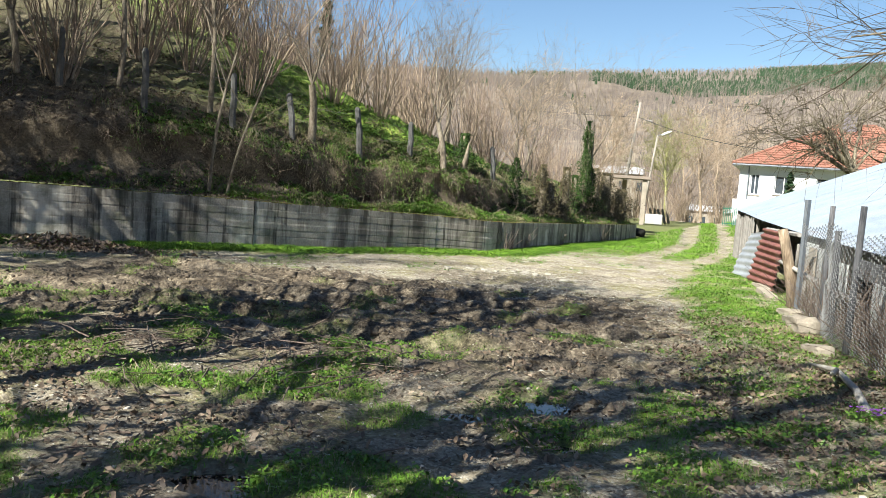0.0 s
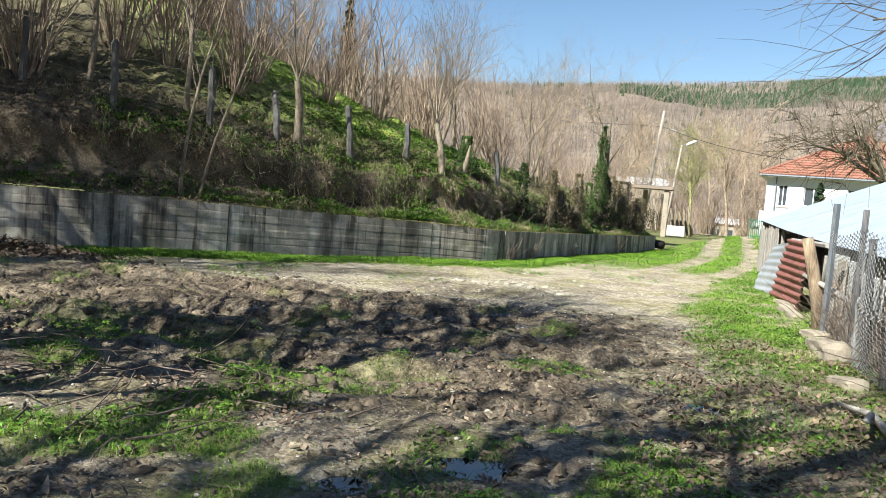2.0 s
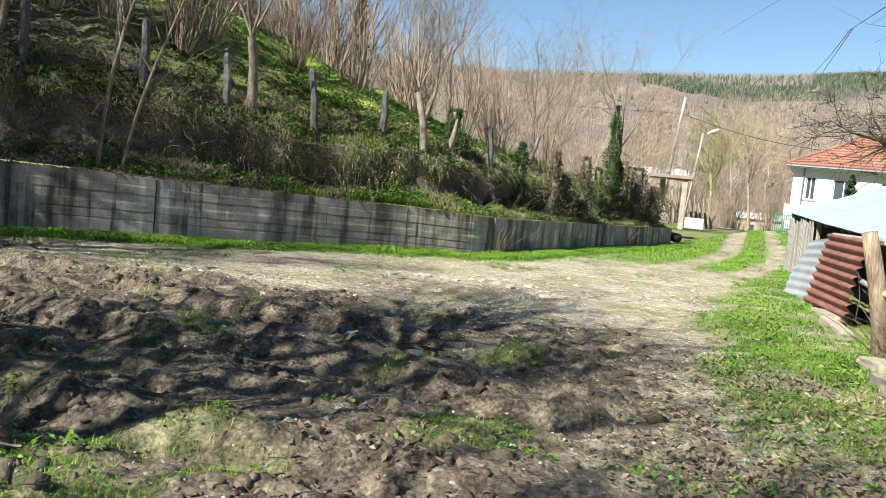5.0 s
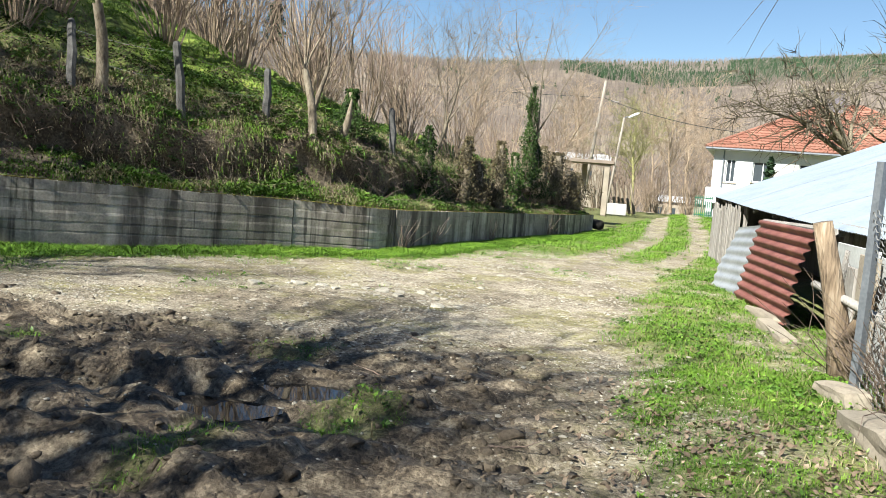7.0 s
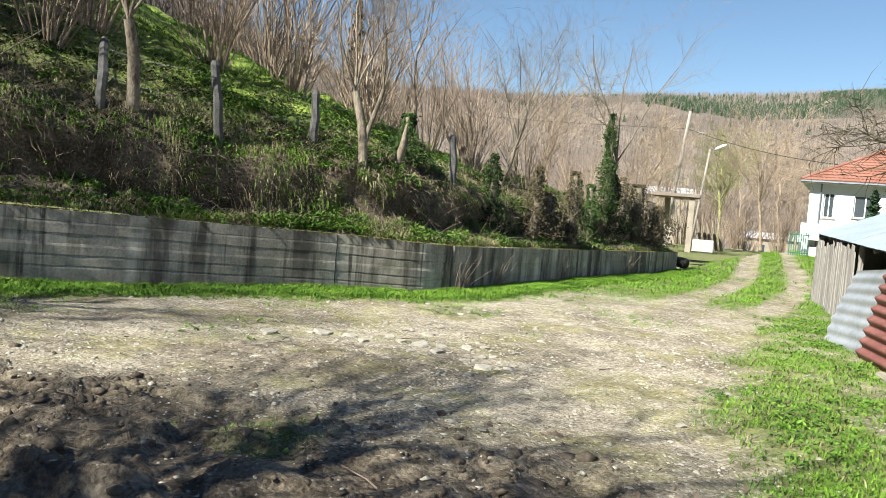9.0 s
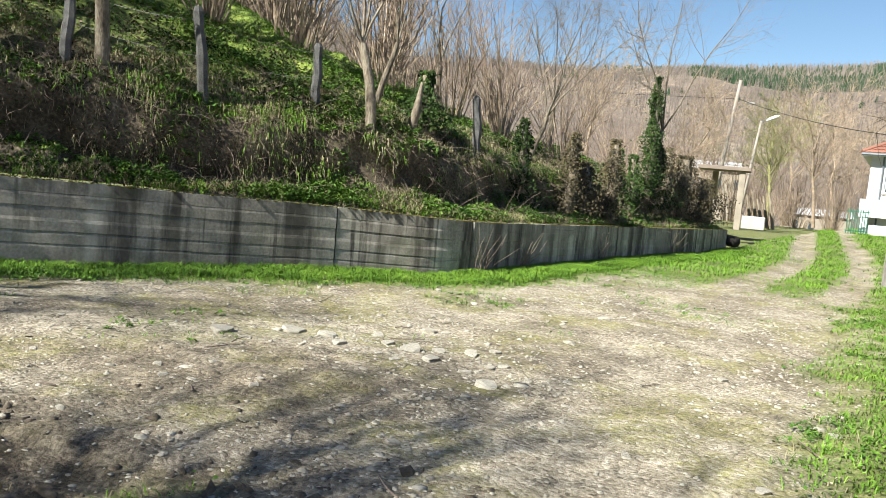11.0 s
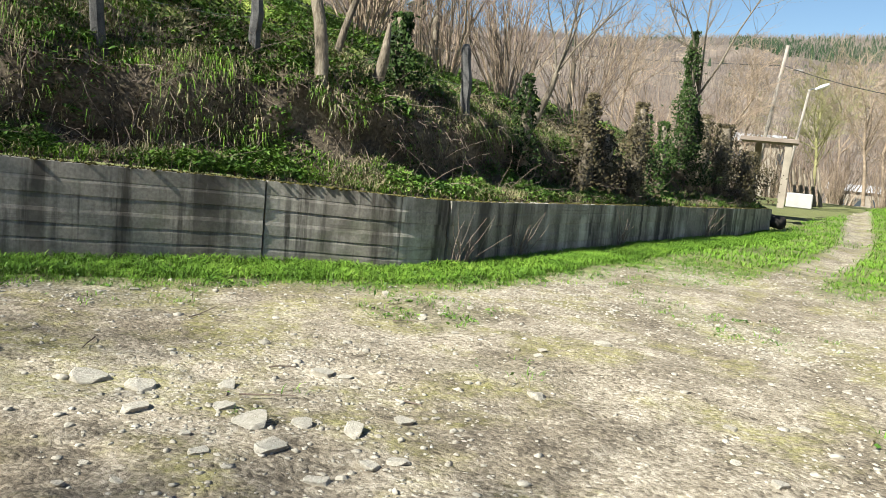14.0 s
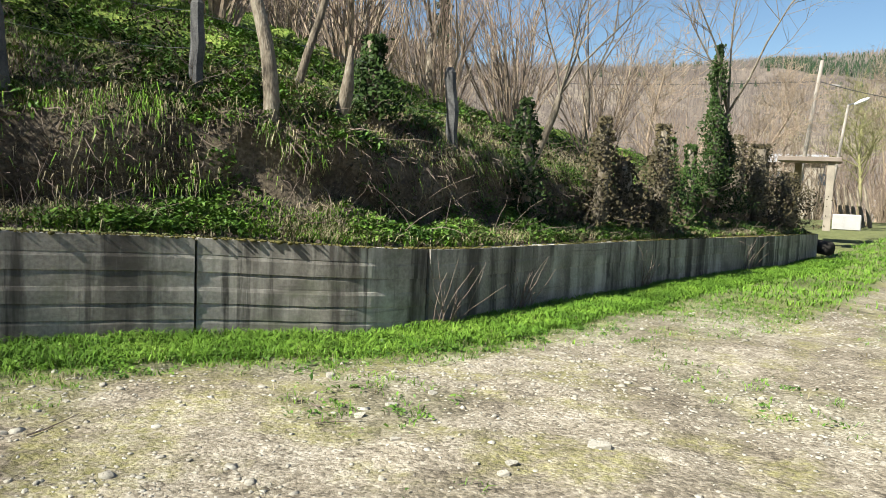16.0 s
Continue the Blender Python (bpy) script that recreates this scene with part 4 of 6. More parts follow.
for x0, x1, z0, z1 in WINS:
    w = house_part("window", bevel_box((x0 + 0.03, HY0 + 0.14, z0 + 0.03), (x1 - 0.03, HY0 + 0.155, z1 - 0.03), 0.003), GLASS)
    b = Bits()
    for q in ((x0, x0 + 0.07, z0, z1), (x1 - 0.07, x1, z0, z1), (x0 + 0.07, x1 - 0.07, z0, z0 + 0.07), (x0 + 0.07, x1 - 0.07, z1 - 0.07, z1), ((x0 + x1) / 2 - 0.03, (x0 + x1) / 2 + 0.03, z0 + 0.07, z1 - 0.07)):
        b.box((q[0], HY0 + 0.1, q[2]), (q[1], HY0 + 0.18, q[3]))
    house_part("frame", b, WHITEWALL, w)
    house_part("sill", bevel_box((x0 - 0.08, HY0 - 0.07, z0 - 0.06), (x1 + 0.08, HY0 + 0.1, z0 - 0.003), 0.008), BEIGE, w)
E0 = [(HX0 - 0.45, HY0 - 0.5, HZ + 0.02), (HX1 + 0.45, HY0 - 0.5, HZ + 0.02), (HX1 + 0.45, HY1 + 0.5, HZ + 0.02), (HX0 - 0.45, HY1 + 0.5, HZ + 0.02)]
RIDGE = [(11.4, 60.0, 7.1), (13.6, 60.0, 7.1)]


def tiled_face(a, b_, c, d, rows, name):
    """Roof slope a b (eave) to d c (ridge): stepped rows of barrel tiles."""
    a, b_, c, d = [Vector(q) for q in (a, b_, c, d)]
    nrm = (b_ - a).cross(d - a).normalized()
    bt = Bits()
    for j in range(rows):
        v0, v1 = j / rows, (j + 1.15) / rows
        v1 = min(v1, 1.0)
        l0, r0, l1, r1 = a.lerp(d, v0), b_.lerp(c, v0), a.lerp(d, v1), b_.lerp(c, v1)
        n = max(3, int((r0 - l0).length / 0.11))
        vs, fs = [], []
        for i in range(n + 1):
            u, bump = i / n, 0.035 * (i % 2)
            vs.append(tuple(l0.lerp(r0, u) + nrm * (0.07 + bump)))
            vs.append(tuple(l1.lerp(r1, u) + nrm * (0.02 + bump)))
            vs.append(tuple(l0.lerp(r0, u) + nrm * 0.0))
        for i in range(n):
            fs.append((3 * i, 3 * i + 3, 3 * i + 4, 3 * i + 1))
            fs.append((3 * i + 2, 3 * i + 5, 3 * i + 3, 3 * i))
        bt.add(vs, fs)
    return house_part(name, bt, TILE)


tiled_face(E0[0], E0[1], RIDGE[1], RIDGE[0], 18, "roof_slope")
tiled_face(E0[3], E0[0], RIDGE[0], RIDGE[0], 18, "roof_slope")
tiled_face(E0[1], E0[2], RIDGE[1], RIDGE[1], 18, "roof_slope")
tiled_face(E0[2], E0[3], RIDGE[0], RIDGE[1], 18, "roof_slope")
b = Bits()
for p, q in ((E0[0], RIDGE[0]), (E0[1], RIDGE[1]), (RIDGE[0], RIDGE[1])):
    b.tube([Vector(p) + Vector((0, 0, 0.07)), Vector(q) + Vector((0, 0, 0.1))], [0.11, 0.11], 7)
house_part("ridge_tiles", b, TILE)
b = Bits()
b.box((E0[0][0] + 0.02, E0[0][1] + 0.02, HZ - 0.09), (E0[1][0] - 0.02, E0[2][1] - 0.02, HZ + 0.01))
house_part("soffit", b, WHITEWALL)
b = Bits()
b.tube([(E0[0][0], E0[0][1] - 0.06, HZ - 0.02), (E0[1][0], E0[1][1] - 0.06, HZ - 0.04)], [0.07, 0.07], 7)
b.tube([(HX0 + 0.55, HY0 - 0.06, HZ - 0.05), (HX0 + 0.55, HY0 - 0.06, -1.0)], [0.045, 0.045], 6)
house_part("gutter", b, STEEL)
house_part("balcony", bevel_box((HX0 - 0.25, HY0 - 0.6, 0.85), (HX0 + 1.7, HY0 - 0.003, 1.75), 0.02), WHITEWALL)
house_part("porch_pier", bevel_box((HX0 - 0.12, HY0 - 0.55, -1.5), (HX0 + 0.2, HY0 - 0.25, 0.847), 0.02), WHITEWALL)
chim = house_part("chimney", bevel_box((11.6, 59.2, 6.2), (12.5, 59.9, 8.05), 0.02), material("chimney_stone", [(0.10, 0.09, 0.11), (0.2, 0.18, 0.2)], 4, 0.9, 0.4, 20))
house_part("cap", bevel_box((11.5, 59.1, 8.05), (12.6, 60.0, 8.15), 0.01), BEIGE, chim)

house.rotation_euler[2] = -0.16
gate = empty("garden_gate", (5.3, 53.6, float(ground_z(5.3, 53.6)) - 0.03), "small green-painted metal garden gate beside the house", "gate")
GREEN = material("green_paint", [(0.02, 0.09, 0.06), (0.04, 0.14, 0.09)], 4, 0.5, 0.1, 20)
for k in range(9):
    part("bar", bevel_box((-0.45 + k * 0.11, -0.01, 0.02), (-0.41 + k * 0.11, 0.01, 1.25), 0.004), GREEN, gate)
for z in (0.15, 1.1):
    part("rail", bevel_box((-0.5, 0.012, z), (0.52, 0.04, z + 0.05), 0.004), GREEN, gate)
low = part("plinth_wall", bevel_box((5.85, 53.6, -1.1), (6.6, 53.9, 0.5), 0.02), WHITEWALL)
tagged(low, "low white-painted garden wall beside the house", "wall")

# ---------------------------------------------------------------- spring shelter, poles, far buildings
gz50 = float(ground_z(0, 50))
shel = empty("roadside_shelter", (-0.9, 50.0, gz50), "small open concrete shelter with a flat slab roof", "shelter")
part("slab", bevel_box((-1.2, -0.9, 2.52), (1.12, 1.3, 2.7), 0.02), material("slab_concrete", [(0.14, 0.11, 0.09), (0.22, 0.18, 0.15)], 3, 0.9, 0.3, 30), shel)
part("column", bevel_box((0.62, -0.75, -0.2), (0.9, -0.47, 2.497), 0.015), BEIGE, shel)
part("column", bevel_box((-0.62, 0.9, -0.2), (-0.34, 1.18, 2.497), 0.015), BEIGE, shel)
tr = empty("water_trough", (0.55, 49.2, gz50), "white concrete water trough beside the lane", "trough")
bm = bevel_box((-0.5, -0.4, -0.1), (0.5, 0.4, 0.5), 0.03)
top = max(bm.faces, key=lambda q: q.calc_center_median().z * 10 + q.calc_area())
res = bmesh.ops.inset_region(bm, faces=[top], thickness=0.12)
for v in top.verts:
    v.co.z -= 0.3
part("basin", bm, material("trough_concrete", [(0.26, 0.25, 0.24), (0.38, 0.37, 0.36)], 3, 0.9, 0.3, 30), tr)
for k in range(5):
    b = Bits()
    x = 0.5 + 0.26 * k
    b.tube([(x, 53.0, gz50 - 0.1), (x - 0.35, 53.3, gz50 + 1.5 + 0.2 * math.sin(k * 2.1))], [0.09, 0.06], 6)
    tagged(part("leaning_slab_wood", b, BARK), "weathered wooden slab leaning in a stack by the shelter", "timber", "stacked timber")
b = Bits()
b.tube([(0.0, 37.75, -0.2), (-0.5, 38.3, -0.16)], [0.19, 0.19], 14)
tagged(part("drain_pipe", b.data("drain_pipe", True), DARK), "black mouth of a drain pipe at the wall's end", "pipe")

for nm, base, tip, r, lab in (("utility_pole", (-2.2, 68, -1.2), (-1.15, 68, 9.2), 0.13, "pale leaning wooden utility pole carrying a cable"), ("street_lamp", (-0.35, 68, -1.2), (0.45, 68, 6.55), 0.09, "slim leaning pole with a white street lamp on top")):
    b = Bits()
    o = Vector(base)
    b.tube([Vector((0, 0, -0.3)), Vector(tip) - o], [r * 1.15, r * 0.8], 9)
    t = empty(nm, base, lab, "street lamp" if nm == "street_lamp" else "utility pole")
    part("pole", b.data("pole", True), material(nm + "_grey", [(0.20, 0.175, 0.15), (0.30, 0.27, 0.235)], 3, 0.9, 0.3, 20), t)
    if nm == "street_lamp":
        b = Bits()
        b.tube([Vector(tip) - o, Vector(tip) - o + Vector((0.35, -0.1, 0.1))], [0.035, 0.03], 6)
        part("arm", b, STEEL, t)
        bm = bmesh.new()
        bmesh.ops.create_uvsphere(bm, u_segments=12, v_segments=8, radius=1)
        bm.transform(Matrix.Translation(Vector(tip) - o + Vector((0.7, -0.15, 0.2))) @ Matrix.Rotation(-0.45, 4, "Y") @ Matrix.Diagonal((0.45, 0.16, 0.12, 1)))
        part("lamp_head", bm, LAMPGLASS, t)
    else:
        part("cross_arm", bevel_box((0.55, -0.08, 9.0), (1.25, 0.08, 9.1), 0.01, Matrix.Rotation(0.1, 4, "Y")), OLDWOOD, t)
b = Bits()
for a, c in (((-1.2, 68, 7.95), (9.5, 56.2, 5.0)), ((-1.2, 68, 7.95), (-40, 90, 12.0))):
    a, c = Vector(a), Vector(c)
    b.tube([a.lerp(c, k / 14) - Vector((0, 0, 2.0 * (k / 14) * (1 - k / 14))) for k in range(15)], [0.022] * 15, 4)
tagged(part("overhead_cable", b, CABLE), "black overhead cable sagging from the utility pole", "cable")

FARWHITE = material("far_white", [(0.25, 0.25, 0.26), (0.34, 0.34, 0.35)], 0.6, 0.8, 0.1, 8)
for x, y, z, sx, sy, h, lab in ((-3.6, 96, 0.7, 5.6, 6, 3.2, "low pale building with a flat white roof"), (9.5, 135, -2.8, 8.5, 7, 2.6, "far pale farm building in the valley")):
    t = empty("farm_building", (x, y, z), lab, "building")
    part("wall", bevel_box((-sx / 2, -sy / 2, -3), (sx / 2, sy / 2, h), 0.03), BEIGE, t)
    bm = bmesh.new()
    v = [bm.verts.new(q) for q in ((-sx / 2 - 0.3, -sy / 2 - 0.4, h), (sx / 2 + 0.3, -sy / 2 - 0.4, h), (sx / 2 + 0.3, sy / 2 + 0.4, h), (-sx / 2 - 0.3, sy / 2 + 0.4, h), (-sx / 2 - 0.3, 0, h + 0.9), (sx / 2 + 0.3, 0, h + 0.9))]
    for q in ((0, 1, 5, 4), (2, 3, 4, 5), (0, 4, 3), (1, 2, 5), (3, 2, 1, 0)):
        bm.faces.new([v[k] for k in q])
    part("roof", bm, FARWHITE, t)
    for k in range(3):
        w = part("window", bevel_box((-sx / 2 + 1.2 + k * 2, -sy / 2 - 0.03, h - 1.9), (-sx / 2 + 2.0 + k * 2, -sy / 2 - 0.002, h - 0.9), 0.005), GLASS, t)

# ---------------------------------------------------------------- fence posts and trees on the slope
POSTS = [((-12.55, 14.9, 2.95), (-12.55, 14.93, 4.26)), ((-10.9, 15.6, 2.6), (-10.91, 15.58, 3.97)), ((-9.53, 17.04, 2.6), (-9.54, 17.03, 3.68)),
         ((-8.6, 18.4, 2.35), (-8.98, 18.83, 3.45)), ((-7.28, 19.7, 2.0), (-7.41, 19.59, 3.27)), ((-6.45, 21.4, 2.1), (-6.5, 21.45, 3.1)), ((-4.54, 24.05, 1.55), (-4.68, 24.15, 2.68))]
for k, (lo, hi) in enumerate(POSTS):
    g = hill_at(lo[0], lo[1])
    o = Vector((lo[0], lo[1], min(lo[2], g)))
    b = Bits()
    top = Vector(hi) - o
    b.tube([Vector((0, 0, -0.25)), top * 0.25 + Vector((-0.012, 0, 0)), top * 0.5 + Vector((0.018, 0, 0)), top * 0.75, top * 0.94, top], [0.088, 0.078, 0.084, 0.072, 0.075, 0.045], 7)
    p = part("fence_post", b.data("fence_post"), POSTCON)
    p.location = o
    tagged(p, "grey weathered post of the old hillside fence", "post", "hillside fence posts")
b = Bits()
for k in range(len(POSTS) - 1):
    for f_ in (0.45, 0.85):
        p, q = [Vector(POSTS[j][0]).lerp(Vector(POSTS[j][1]), f_) for j in (k, k + 1)]
        b.tube([p.lerp(q, t / 6) - Vector((0, 0, 0.25 * (t / 6) * (1 - t / 6))) for t in range(7)], [0.0025] * 7, 3, cap=False)
tagged(part("fence_wire", b, WIRE), "thin slack wires between the hillside posts", "wire")


def on_hill(x, y):
    return (x, y, hill_at(x, y))


bare_tree("thin_tree", on_hill(-9.25, 15.65), (-0.02, 0.05, 1), 5.2, 0.042, 31, (9, 5, 3), "slender leafless young tree with a pale trunk", "saplings above the wall", up=0.03, bend=0.08)
bare_tree("thin_tree", on_hill(-8.95, 15.85), (0.08, 0.1, 1), 4.0, 0.036, 32, (8, 5, 3), "slender leafless young tree with a pale trunk", "saplings above the wall", up=0.03, bend=0.08)
bare_tree("pollard_tree", on_hill(-8.25, 18.7), (0.14, -0.02, 1), 2.9, 0.095, 33, (8, 10, 9), "pollarded leafless tree with a thick short trunk", up=0.12, trunk_only=1.35)
bare_tree("fruit_tree", on_hill(-5.5, 21.5), (0.08, 0.05, 1), 2.8, 0.08, 35, (8, 10, 9), "leafless fruit tree with a smooth pale trunk", "fruit trees", up=0.12, trunk_only=1.3)
bare_tree("fruit_tree", on_hill(-6.0, 22.6), (0.25, 0.1, 1), 2.9, 0.05, 36, (8, 10, 8), "leafless fruit tree with a leaning trunk", "fruit trees", up=0.1, trunk_only=1.1)
bare_tree("fruit_tree", on_hill(-4.25, 26.0), (0.42, 0.25, 1), 3.2, 0.06, 38, (8, 10, 9), "leafless leaning young fruit tree", "fruit trees", up=0.1, trunk_only=1.2)
bare_tree("fruit_tree", on_hill(-2.6, 33.5), (0.1, 0.0, 1), 4.4, 0.09, 39, (9, 10, 8), "tall leafless tree with ivy on its trunk", "fruit trees", up=0.12, trunk_only=1.8)
bare_tree("fruit_tree", on_hill(-7.2, 28.5), (0.0, 0.0, 1), 3.6, 0.09, 40, (9, 9, 8), "leafless fruit tree behind the hazels", "fruit trees", up=0.1, trunk_only=1.2)
bare_tree("fruit_tree", on_hill(-5.4, 33.0), (0.0, 0.1, 1), 3.4, 0.08, 41, (9, 9, 8), "leafless fruit tree behind the hazels", "fruit trees", up=0.1, trunk_only=1.3)
TWIG_MIN = 0.017
bare_tree("walnut_tree", (8.85, 38.0, float(ground_z(8.8, 38))), (0.03, 0, 1), 5.2, 0.23, 55, (9, 11, 9), "wide leafless walnut tree with crooked limbs between shed and house", bark=material("walnut_bark", [(0.035, 0.028, 0.02), (0.12, 0.10, 0.072), (0.30, 0.265, 0.19)], 3, 0.9, 0.5, 20, vary=0.5), up=0.035, bend=0.24, angle=0.85, trunk_only=3.1, forks=10, fork_r=0.58, spread=1.2)
TWIG_MIN = 0.003


def overhang():
    """A tree beyond the fence, its low boughs reaching out over the path."""
    rn, limbs, twigs = random.Random(58), Bits(), Bits()
    limbs.tube([(0, 0, -0.3), (0.05, 0.1, 1.6), (0, 0.2, 3.0), (-0.1, 0.3, 4.6)], [0.24, 0.2, 0.18, 0.13], 9)
    for z, d, ln in ((3.1, (-1, 0.25, 0.09), 3.3), (3.35, (-1, 0.12, 0.06), 3.2), (3.7, (-1, 0.28, 0.03), 3.2), (4.0, (-0.9, 0.3, 0.1), 2.7), (4.2, (0.8, 0.5, 0.5), 3.5), (4.3, (0.2, -1, 0.5), 3.5), (4.5, (-0.3, 0.2, 1), 3.5)):
        grow(limbs, twigs, Vector((0, 0.2, z)), Vector(d), ln, 0.04, 1, rn, (0, 14, 8), 0.0, 0.13, 0.65)
    t = empty("overhanging_tree", (4.9, 7.6, float(ground_z(4.9, 7.6))), "leafless tree whose low boughs reach over the fence", "tree")
    part("trunk", limbs.data("trunk", True), BARK, t)
    part("crown", twigs.data("crown"), TWIG, t)


overhang()
# slender trees higher on the slope
rn = random.Random(77)
for k, (s, u, h) in enumerate(((3.0, 6.2, 7.5), (6.0, 6.0, 8), (5.0, 8.0, 7), (8.5, 7.4, 9), (3.2, 9.8, 6), (7.0, 10.5, 8), (12, 9.2, 9), (4.4, 11.5, 6.5), (2.2, 8.6, 6.5), (3.6, 7.2, 7.5), (2.6, 10.8, 6), (1.9, 12.9, 5.0))):
    x, y, z = [float(q) for q in hill_point(s, u)]
    bare_tree("slope_tree", (x, y, z), (rn.gauss(0, 0.05), rn.gauss(0, 0.05), 1), h * 0.8, 0.05 + 0.004 * h, 80 + k, (14, 8, 6), "tall slender leafless tree on the upper slope", "tall trees on the slope", up=0.09, bend=0.07, angle=0.6)
# tall trees behind the path, whose crowns shade the yard
for k, (x, y, h) in enumerate(((-5.7, 4.3, 9.8), (-6.7, 3.3, 9.8), (-5.2, 2.0, 10.5), (-6.4, -1.8, 8.0), (-4.4, 0.0, 10.5), (-5.9, -1.4, 11.0), (-7.9, 2.2, 8.0), (-4.9, -4.0, 11.0), (-3.2, 0.5, 11.0), (-8.3, -0.6, 8.5),
                                (-16.3, 5.7, 13.5), (-17.8, 5.5, 14.5), (-19.3, 7.9, 14.0), (-15.2, 7.1, 11.0), (-14.6, 4.4, 13.0), (-13.2, 3.0, 13.5), (-13.6, 9.2, 9.0), (-15.2, 10.5, 10.5), (-16.4, 9.5, 12.0), (-14.2, 12.1, 9.0), (-12.2, 6.6, 11.0), (-12.4, 10.2, 10.0))):
    bare_tree("yard_tree", (x, y, float(ground_z(x, y))), (rn.gauss(0, 0.03), rn.gauss(0, 0.03), 1), h * 0.8, 0.16, 180 + k, (24, 12, 8) if k in (0, 1) else (17, 10, 7) if k < 10 else (22, 11, 8), "tall leafless tree with a dense twiggy crown", "tall trees behind the yard", up=0.07, bend=0.08, angle=0.75)

# hazels: the near ones, then the thicket
for k, (x, y, sz) in enumerate(((-8.2, 23.6, 1.05), (-7.3, 25.6, 1.0), (-10.6, 20.3, 1.1), (-11.6, 18.4, 1.0), (-12.3, 17.4, 1.05), (-6.3, 27.2, 0.9), (-9.2, 22.2, 0.9), (-5.5, 28.6, 0.85), (-9.8, 25.2, 1.1), (-13.2, 20.5, 1.1), (-8.4, 27.8, 1.0), (-4.4, 30.5, 0.8), (-6.4, 31.0, 0.95), (-10.2, 18.9, 0.8), (-12.8, 15.2, 1.0))):
    hazel(x, y, hill_at(x, y), k, sz, k * 1.3)
rn = random.Random(15)
for k in range(60):
    s, u = rn.uniform(7.5, 26), rn.uniform(11, float(WLEN[-1]) - 0.5)
    x, y, z = [float(q) for q in hill_point(s, u)]
    hazel(x, y, z - 0.05, k, rn.uniform(0.85, 1.3) * (1.1 if s > 12 else 1.0), rn.uniform(0, 6.3), "hazel thicket")

# broken leaning stump and ivy-grown stumps
b = Bits()
b.tube([(-5.32, 22.4, 1.2), (-5.2, 22.36, 1.75), (-5.05, 22.28, 2.2), (-4.97, 22.22, 2.66)], [0.10, 0.085, 0.075, 0.02], 8)
st = part("broken_trunk", b.data("broken_trunk", True), BARK)
tagged(st, "pale broken trunk leaning on the bank", "tree stump")


def ivy_stump(x, y, top, r, n, seed, lab, leaf=IVY, size=0.036):
    g = hill_at(x, y) if y < 37.3 else 0.1
    t = empty("ivy_stump", (x, y, g), lab, "ivy stump", "ivy-grown stumps")
    rn, b = random.Random(seed), Bits()
    h = top - g
    b.tube([(0, 0, -0.1), (0.03, 0.02, h * 0.5), (0.0, 0, h * 0.96)], [r * 0.6, r * 0.5, r * 0.35], 7)
    part("stem", b.data("stem", True), BARK, t)
    k = np.random.default_rng(seed)
    a, hh = k.uniform(0, math.tau, n), h * k.uniform(0.02, 1.03, n)
    rr = r * (1.55 - 1.1 * hh / h) * (0.4 + 0.75 * k.uniform(0, 1, n)) * (1 + 0.4 * np.sin(hh * 6 + seed + 1.5 * np.sin(a)) + 0.3 * np.sin(3 * a + seed + 4 * hh)) * (1 + 0.5 * (k.uniform(0, 1, n) > 0.93))
    at = np.stack([rr * np.cos(a), rr * np.sin(a), hh], 1)
    v, f_ = flakes(at, size)
    v = (v.reshape(-1, 4, 3) - at[:, None]) @ np.array(Matrix.Rotation(1.0, 3, "X")).T + at[:, None]
    part("leaves", mesh_np("leaves", v.reshape(-1, 3), f_, leaf), leaf, t)


BROWNIVY = material("withered_ivy", [(0.018, 0.014, 0.007), (0.05, 0.04, 0.018), (0.11, 0.085, 0.04)], 2, 0.7, 0, 9, vary=0.5)
for k, (x, y, top, r, n, leaf) in enumerate(((-4.1, 25.55, 2.38, 0.2, 1530, IVY), (-3.5, 27.6, 2.3, 0.26, 1870, BROWNIVY), (-2.85, 29.2, 2.3, 0.26, 1870, BROWNIVY), (-2.95, 30.6, 2.15, 0.2, 1360, IVY), (-2.75, 31.8, 2.1, 0.22, 1530, IVY),
                                            (-2.5, 33.2, 4.3, 0.2, 3600, IVY), (-2.35, 33.9, 2.5, 0.3, 2040, IVY), (-5.35, 23.3, 2.95, 0.22, 2200, IVY), (-2.2, 35.0, 2.5, 0.4, 1530, BROWNIVY), (-1.75, 36.0, 2.35, 0.5, 2550, BROWNIVY), (-1.1, 36.9, 1.7, 0.5, 2210, BROWNIVY), (-3.3, 28.3, 1.7, 0.3, 1360, BROWNIVY))):
    ivy_stump(x, y, top, r, n, 100 + k, "old stump wrapped in dark green ivy" if leaf is IVY else "old stump wrapped in withered brown creeper", leaf)

